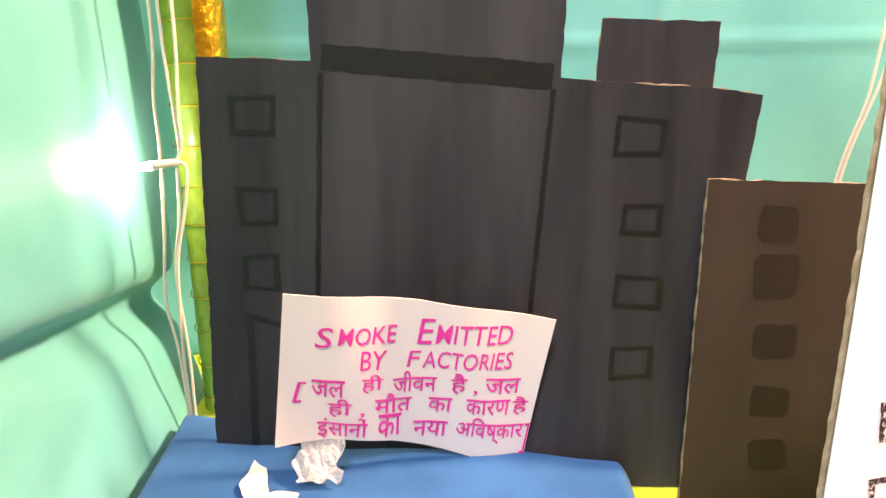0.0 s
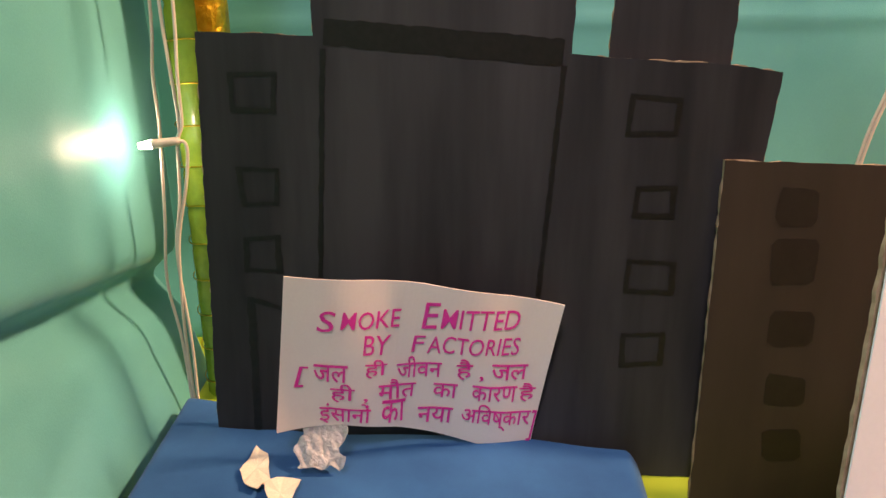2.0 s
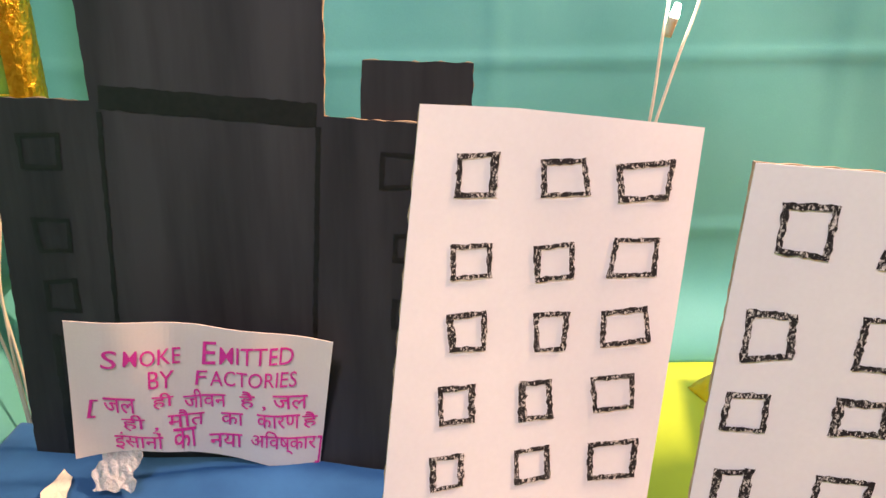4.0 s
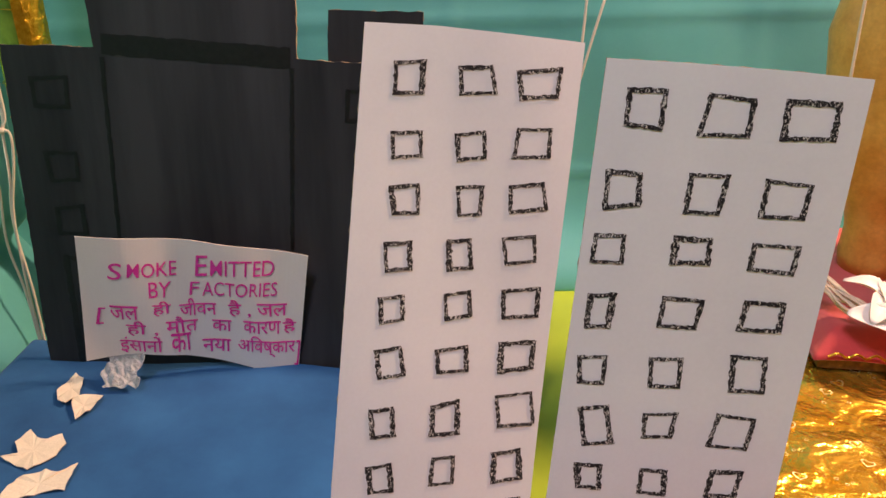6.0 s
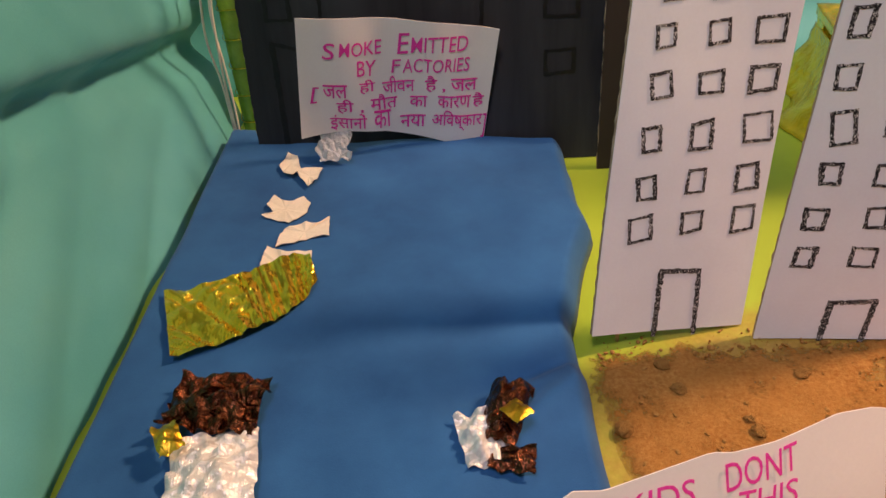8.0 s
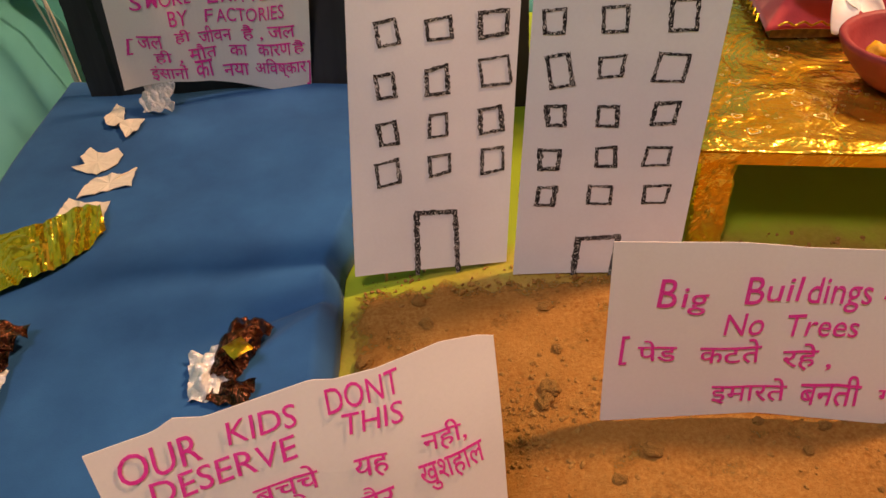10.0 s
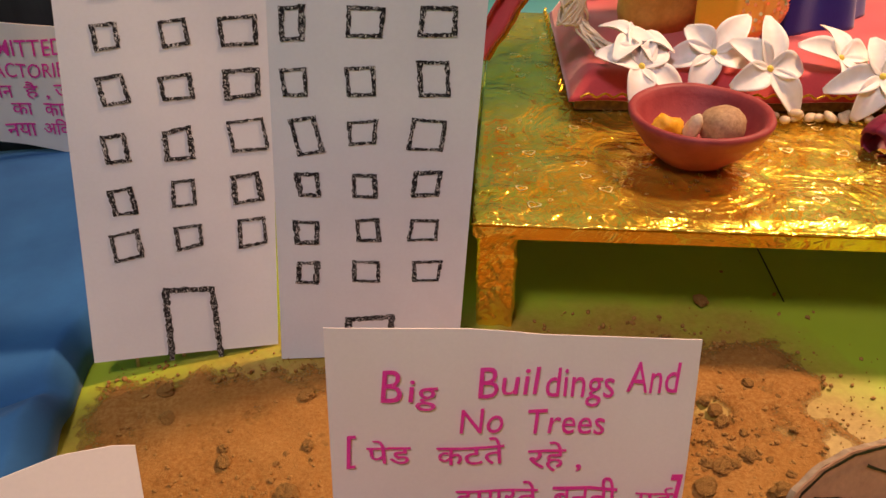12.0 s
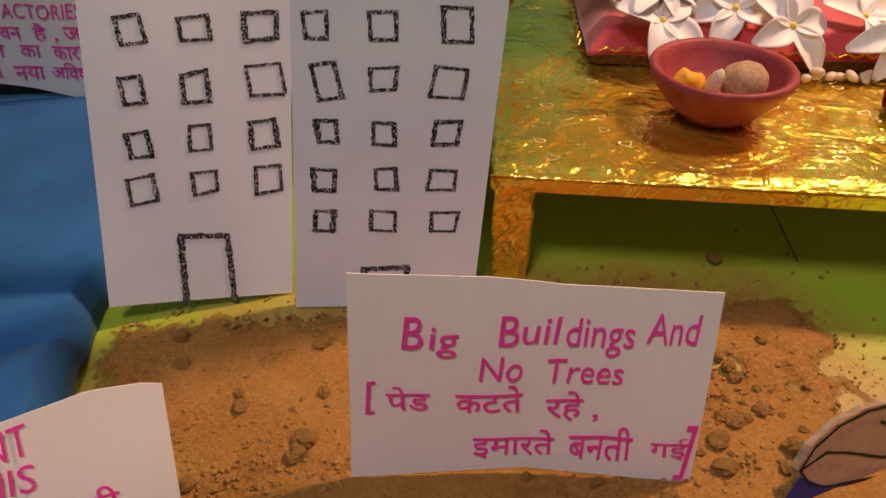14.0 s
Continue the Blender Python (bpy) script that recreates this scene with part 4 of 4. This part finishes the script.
# statue: plain forms only
bm = lathe([(0.0, 0.0), (0.026, 0.0), (0.028, 0.012), (0.026, 0.030), (0.030, 0.045), (0.052, 0.065), (0.066, 0.095), (0.068, 0.140), (0.060, 0.175), (0.040, 0.200), (0.036, 0.230), (0.038, 0.260), (0.028, 0.290), (0.0, 0.305)], 40)
for v in bm.verts:
    v.co.x += 0.014 * min(1.0, max(0.0, (v.co.z - 0.04) / 0.05))
    v.co.y *= 0.62
    v.co += 0.004 * noise.noise_vector(v.co * 30)
st = put("statue", bm, STATUE, smooth=True)
st.matrix_world = pose(0.420, 0.362, 0.078)
tagged(st, "orange-painted plaster statue on the red pedestal", "statue")


def robe(s, t):
    x = 0.420 + 0.105 * s + 0.005 * math.sin(14 * s) * t
    y = 0.322 - 0.010 * math.sin(s * 6) * t + 0.012 * s
    z = 0.215 - (0.135 - 0.040 * s + 0.012 * math.sin(s * 3.1)) * t
    return (x + 0.012 * t * (0.3 - s), y - 0.008 * t, z)


sash = empty("yellow_sash", pose(0, 0, 0))
tagged(sash, "yellow silk cloth with gold sequin border draped on the statue", "cloth")
part("silk", thicken(sheet(40, 30, robe), 0.0008), YELLOWCLOTH, sash, smooth=True)
bm = bmesh.new()
rng = random.Random(3)
for k in range(260):
    s, t = rng.uniform(0.30, 0.66), rng.uniform(0.0, 0.98)
    p = Vector(robe(s, t)) + Vector((0, -0.0014, 0))
    bmesh.ops.create_circle(bm, cap_ends=True, segments=6, radius=0.0013, matrix=Matrix.Translation(p) @ Euler((radians(90 + rng.uniform(-25, 25)), 0, radians(rng.uniform(-25, 25)))).to_matrix().to_4x4())
tagged(part("sequins", bm, HEARTFOIL, sash, "glittering gold sequins"), kind="stuff")


def blue_robe(s, t):
    a = 2.6 * (s - 0.5)
    r = 0.030 + 0.012 * t + 0.003 * math.sin(20 * s)
    return (0.505 + r * math.sin(a) * 1.3, 0.372 - r * math.cos(a), 0.155 - 0.077 * t)


tagged(put("blue_skirt", thicken(sheet(50, 20, blue_robe), 0.0008), NAVY, smooth=True), "royal blue silk cloth hanging round the statue", "cloth")


def red_drape(s, t):
    x, z = 0.302 + 0.058 * t, 0.080 + 0.092 * t
    return (x - 0.012 * (1 - s), 0.312 + 0.004 * math.sin(s * 7) + 0.003 * noise.noise(Vector((t * 8, s, 0))), z + 0.008 * (1 - s))


tagged(put("red_scarf", thicken(sheet(24, 24, red_drape), 0.0008), RED, smooth=True), "red scarf with gold edge hanging beside the statue", "cloth")
bm = bmesh.new()
tube(bm, [tuple(Vector(red_drape(1.0, k / 20)) + Vector((0.0006 * (k % 2), -0.001, 0))) for k in range(21)], 0.0011, 6, 2)
gold_edge = put("gold_edging", bm, RIBBON, bpy.data.objects["red_scarf"], "gold edging")

# cloth band with gold edges round the statue
band = empty("red_band", pose(0.434, 0.362, 0.262, 8, 0, 0))
tagged(band, "red cloth band with gold edges tied round the statue", "cloth")


def ring(r, z, h):
    def place(s, t):
        a = 2 * math.pi * s
        k = r * (1 + 0.02 * math.sin(a * 9)) + 0.004 * math.sin(math.pi * t)
        return (k * math.cos(a), 0.64 * k * math.sin(a), z + h * (t - 0.5))
    return place


part("red_cloth", thicken(sheet(48, 8, ring(0.060, 0.0, 0.020)), 0.0008), RED, band, smooth=True)
part("gold_edging", thicken(sheet(48, 4, ring(0.0605, 0.013, 0.006)), 0.0008), RIBBON, band, smooth=True)
part("gold_edging", thicken(sheet(48, 4, ring(0.0605, -0.013, 0.006)), 0.0008), RIBBON, band, smooth=True)

# thread garland
bm = bmesh.new()
rng = random.Random(8)
tube(bm, [(0.352, 0.318, 0.30), (0.353, 0.317, 0.20), (0.354, 0.314, 0.120)], 0.0008, 6, 4)
for k in range(16):
    a = rng.uniform(0, 6.28)
    pts = [(0.350 + 0.009 * math.cos(a + 1.3 * j) * rng.uniform(0.5, 1), 0.312 + 0.006 * math.sin(a + 1.3 * j), 0.108 + 0.009 * math.sin(a * 2 + 1.7 * j)) for j in range(7)]
    tube(bm, pts, 0.0008, 5, 4)
for k in range(11):
    end = rng.uniform(0.012, 0.034)
    pts = [(0.350 + end * f + rng.uniform(-.002, .002), 0.310 - 0.026 * f + rng.uniform(-.003, .003), 0.104 - 0.019 * f ** 0.7 + rng.uniform(-.002, .002)) for f in (0, 0.2, 0.45, 0.7, 1.0)]
    tube(bm, pts, 0.0008, 5, 4)
tagged(put("thread_garland", bm, COTTON, smooth=True), "tangled white cotton thread hanging over the red pedestal", "garland")


# ---- flowers, bowl, seeds ----
def petal(length, width, seed):
    def place(s, t):
        w = width * math.sin(math.pi * min(1.0, t ** 0.8 * 0.93 + 0.03)) ** 0.8
        x = t * length
        y = (s - 0.5) * w
        return (x, y + 0.10 * length * t * t * (0.5 if seed % 2 else -0.5), 0.0022 * math.sin(t * 2.6) + 4.0 * y * y / max(width, 1e-4) * 0.25 - 0.18 * length * t * t * (0.6 + 0.4 * (seed % 3)))
    return thicken(sheet(8, 12, place), 0.0003)


def flower(m, r, seed):
    ob = empty("white_flower", m)
    tagged(ob, "white five-petalled jasmine flower laid on the red pedestal", "flower", "white flowers")
    for k in range(5):
        p = part("petal", petal(r * (1 + 0.16 * math.sin(seed * 5 + k * 2.3)), r * 0.58, seed + k), PETAL, ob, smooth=True)
        p.matrix_local = pose(0, 0, 0, 0, 0, 72 * k + seed * 17 + 16 * math.sin(seed * 2.1 + k * 1.7))
    bm = bmesh.new()
    bmesh.ops.create_icosphere(bm, subdivisions=2, radius=r * 0.075)
    part("throat", bm, POLLEN, ob, "yellow throat", True)


for k, (x, y, z, r, tilt, turn) in enumerate(((0.378, 0.272, 0.0865, 0.0240, 38, 8), (0.378, 0.288, 0.0960, 0.0200, 15, 40), (0.422, 0.282, 0.0880, 0.0240, 48, -20), (0.445, 0.262, 0.0850, 0.0240, 55, 5), (0.488, 0.268, 0.0865, 0.0220, 42, 25), (0.502, 0.250, 0.0820, 0.0240, 50, -10))):
    flower(pose(x, y, z + 0.001, tilt, 0, turn), r * 1.10, k + 1)

bowl = empty("clay_bowl", pose(0.3890, 0.2180, 0.0606))
tagged(bowl, "small red-painted clay lamp bowl standing on gold foil", "bowl")
prof = [(0.0005, 0.0), (0.0150, 0.0), (0.0180, 0.0015), (0.0250, 0.0085), (0.0310, 0.0165), (0.0335, 0.0215), (0.0342, 0.0235), (0.0335, 0.0250), (0.0318, 0.0252), (0.0300, 0.0240), (0.0285, 0.0205), (0.0235, 0.0120), (0.0170, 0.0065), (0.0080, 0.0045), (0.0005, 0.0042)]
bm = lathe(prof, 56)
for v in bm.verts:
    v.co += 0.0004 * noise.noise_vector(v.co * 60)
part("bowl_body", bm, CLAY, bowl, smooth=True)
nut = put("betel_nut", lump(0.0108, (1.05, 1.0, 0.95), 3, 3, 0.10), NUT, smooth=True)
nut.matrix_world = pose(0.4010, 0.2170, 0.0768)
tagged(nut, "round brown betel nut lying in the clay bowl", "nut")
bm = lump(0.0085, (1.2, 0.75, 0.75), 6, 3, 0.35)
tu = put("marigold_petals", bm, TURMERIC, smooth=True)
tu.matrix_world = pose(0.3740, 0.2190, 0.0760, 0, 20, 25)
tagged(tu, "bright orange marigold petals in the clay bowl", "petals")
bm = lump(0.0070, (0.55, 0.5, 1.2), 9, 3, 0.2)
ga = put("cardamom_pod", bm, CREAM, smooth=True)
ga.matrix_world = pose(0.3850, 0.2160, 0.0765, 10, 18, 0)
tagged(ga, "cream pod leaning in the clay bowl", "pod")
bm = lump(0.0060, (1.1, 0.7, 0.45), 12, 3, 0.15)
ca = put("cashew_nut", bm, CREAM, smooth=True)
ca.matrix_world = pose(0.3880, 0.2060, 0.0725, 0, 0, 30)
tagged(ca, "pale nut half in the clay bowl", "nut")
rng = random.Random(14)
seed_mesh = lump(0.0034, (1.3, 0.8, 0.65), 2, 2, 0.12)
first = put("pumpkin_seed", seed_mesh, CREAM, smooth=True)
for k in range(24):
    x = 0.430 + 0.0044 * k + rng.uniform(-.0015, .0015)
    m = pose(x, 0.2545 - 0.19 * (x - 0.44) + rng.uniform(-0.006, 0.003), 0.0630 + (0.0026 if k % 4 == 2 else 0), rng.uniform(-20, 20), rng.uniform(-20, 20), rng.random() * 180)
    ob = first if k == 0 else new("pumpkin_seed", first.data)
    ob.matrix_world = m
    tagged(ob, "pale cream seed lying on gold foil", "seed", "cream seeds")
rose = empty("rose_bud", pose(0.486, 0.212, 0.0685, 0, 70, 20))
tagged(rose, "wilted dark red rose bud lying on gold foil", "flower")
for k in range(6):
    def rp(s, t, k=k):
        a = (s - 0.5) * 2.2 + k * 1.05
        r = 0.004 + 0.005 * math.sin(math.pi * min(1, 0.15 + 0.75 * t)) + 0.0006 * k
        return (r * math.cos(a), r * math.sin(a), -0.010 + 0.022 * t - 0.004 * (s - 0.5) ** 2)
    part("petal", thicken(sheet(8, 8, rp), 0.0004), ROSE, rose, smooth=True)

# ---- painted cutout in front ----
cut = empty("painted_cutout", stand(0.3545, 0.0405, 0.0, 14.0, 24.0))
tagged(cut, "brown and dark blue painted cardboard cutout standing on soil", "cutout")
ov = [(0.012, -0.006), (0.008, 0.010), (0.014, 0.017), (0.024, 0.022), (0.038, 0.0245), (0.062, 0.022), (0.080, 0.010), (0.082, -0.006)]
part("brown_shape", plate(subdivided([(x, z + 0.004) for x, z in ov], 0.003, 0.0002, 5), 0.0008, -0.0008), KRAFT, cut, "brown rounded shape")
part("board_core", plate(subdivided([(x, z + 0.004) for x, z in ov], 0.003, 0.0004, 6), 0.0024), BOARDEDGE, cut, "bare cardboard edge")
part("blue_shape", plate(subdivided([(-0.006, -0.004), (0.009, 0.011), (0.020, 0.0035), (0.046, -0.001), (0.07, -0.005)], 0.003, 0.0002, 7), 0.0006, -0.0016), CUTBLUE, cut, "dark blue painted area")
bm = bmesh.new()
stroke(bm, [(0.0085, 0.0140), (0.020, 0.0175), (0.030, 0.0140), (0.044, 0.0080), (0.062, 0.0040)], 0.0011, 4, 0.0001)
stroke(bm, [(0.0085, 0.0140), (0.0150, 0.0210), (0.0250, 0.0258), (0.038, 0.0280), (0.060, 0.0260)], 0.0011, 5, 0.0001)
stroke(bm, [(0.044, 0.022), (0.052, 0.017), (0.060, 0.012)], 0.0011, 6, 0.0001)
stroke(bm, [(0.0085, 0.0140), (0.012, 0.0075), (0.020, 0.0040), (0.046, 0.000)], 0.0011, 7, 0.0001)
for v in bm.verts:
    v.co.y = -0.0019
part("drawn_outline", bm, MARKER, cut)

# ---- pole and string lights ----
pole = empty("wrapped_pole", pose(-0.1040, 0.440, 0))
tagged(pole, "pole wrapped in shiny green paper with a gold ribbon", "pole")


def pole_skin(s, t):
    a = 2 * math.pi * s
    z = 0.62 * t
    r = 0.0150 * (1 + 0.03 * noise.noise(Vector((math.cos(a) * 2, math.sin(a) * 2, z * 60)))) - 0.0007 * math.exp(-(((z * 1000) % 21.0 - 10) / 1.2) ** 2)
    return (r * math.cos(a), r * math.sin(a), z)


part("green_wrap", sheet(40, 200, pole_skin), GREENFILM, pole, smooth=True)


def ribbon_skin(s, t):
    a = -0.75 + 1.35 * (s - 0.5) + 0.2 * math.sin(t * 5)
    z = 0.61 * t
    r = 0.0164 + 0.0006 * noise.noise(Vector((s * 6, t * 160, 2)))
    return (r * math.cos(a), r * math.sin(a), z)


part("ribbon", thicken(sheet(12, 200, ribbon_skin), 0.0004), RIBBON, pole, "pleated gold ribbon")
for k in range(28):
    bm = bmesh.new()
    z = 0.010 + 0.0215 * k
    tube(bm, [(0.0158 * math.cos(a), 0.0158 * math.sin(a), z + 0.0009 * math.sin(3 * a)) for a in [-3.3 + 0.28 * i for i in range(14)]], 0.00035, 5, 2)
    part("binding_thread", bm, RIBBON, pole)


def string_light(cords, bulbs, label):
    ob = empty("string_light", pose(0, 0, 0))
    tagged(ob, label, "string light", "string lights")
    for c in cords:
        bm = bmesh.new()
        tube(bm, c, 0.00085, 8, 8)
        part("wire", bm, WIRE, ob, smooth=True)
    for base, tip in bulbs:
        b, d = Vector(base), (Vector(tip) - Vector(base)).normalized()
        bm = bmesh.new()
        tube(bm, [b, b + 0.5 * (Vector(tip) - b), Vector(tip)], (0.0018, 0.0024), 10, 3)
        holder = part("holder", bm, WIRE, ob, "white bulb holder", True)
        bm = bmesh.new()
        tube(bm, [Vector(tip), Vector(tip) + 0.003 * d, Vector(tip) + 0.0060 * d], (0.0022, 0.0014), 10, 3)
        part("led", bm, GLOW, holder, "lit warm white diode", True)
    return ob


string_light([[(-0.1125, 0.402, 0.50), (-0.1115, 0.400, 0.30), (-0.1105, 0.399, 0.223), (-0.1130, 0.398, 0.19), (-0.1130, 0.398, 0.165), (-0.1165, 0.399, 0.12), (-0.1200, 0.400, 0.085), (-0.1170, 0.402, 0.050), (-0.1165, 0.404, 0.001)],
              [(-0.1090, 0.402, 0.50), (-0.1070, 0.400, 0.30), (-0.1062, 0.399, 0.223), (-0.1050, 0.398, 0.20), (-0.1035, 0.398, 0.170), (-0.1045, 0.397, 0.1605), (-0.1085, 0.396, 0.1600)],
              [(-0.1000, 0.402, 0.50), (-0.1000, 0.400, 0.30), (-0.1000, 0.399, 0.223), (-0.1015, 0.398, 0.19), (-0.1020, 0.398, 0.168), (-0.1045, 0.397, 0.1615)],
              [(-0.1085, 0.396, 0.1590), (-0.1010, 0.397, 0.158), (-0.1030, 0.398, 0.140), (-0.1105, 0.399, 0.110), (-0.1130, 0.400, 0.085), (-0.1150, 0.402, 0.050), (-0.1150, 0.404, 0.001)],
              [(-0.1050, 0.397, 0.1580), (-0.1075, 0.398, 0.130), (-0.1130, 0.400, 0.100), (-0.1120, 0.402, 0.050), (-0.1135, 0.404, 0.001)]],
             [((-0.1035, 0.397, 0.1598), (-0.1165, 0.395, 0.1582))], "white string light wires with one lit diode hanging beside teal cloth")
string_light([[(0.262, 0.425, 0.50), (0.250, 0.424, 0.34), (0.2455, 0.420, 0.262), (0.2430, 0.418, 0.235), (0.2400, 0.416, 0.190), (0.2330, 0.418, 0.150), (0.2280, 0.424, 0.060)],
              [(0.285, 0.425, 0.50), (0.275, 0.424, 0.34), (0.2620, 0.420, 0.262), (0.2520, 0.418, 0.225), (0.2430, 0.416, 0.190), (0.2350, 0.418, 0.150), (0.2300, 0.424, 0.060)]],
             [((0.2440, 0.412, 0.236), (0.2450, 0.408, 0.2460))], "white string light wires with one lit diode hanging before teal cloth")
string_light([[(0.424, 0.425, 0.50), (0.420, 0.424, 0.34), (0.413, 0.422, 0.230), (0.409, 0.420, 0.190), (0.406, 0.420, 0.140), (0.400, 0.424, 0.080)],
              [(0.430, 0.425, 0.50), (0.427, 0.424, 0.34), (0.418, 0.422, 0.230), (0.411, 0.420, 0.190), (0.409, 0.420, 0.140), (0.404, 0.424, 0.080)]], [], "twisted white string light wires hanging before teal cloth")
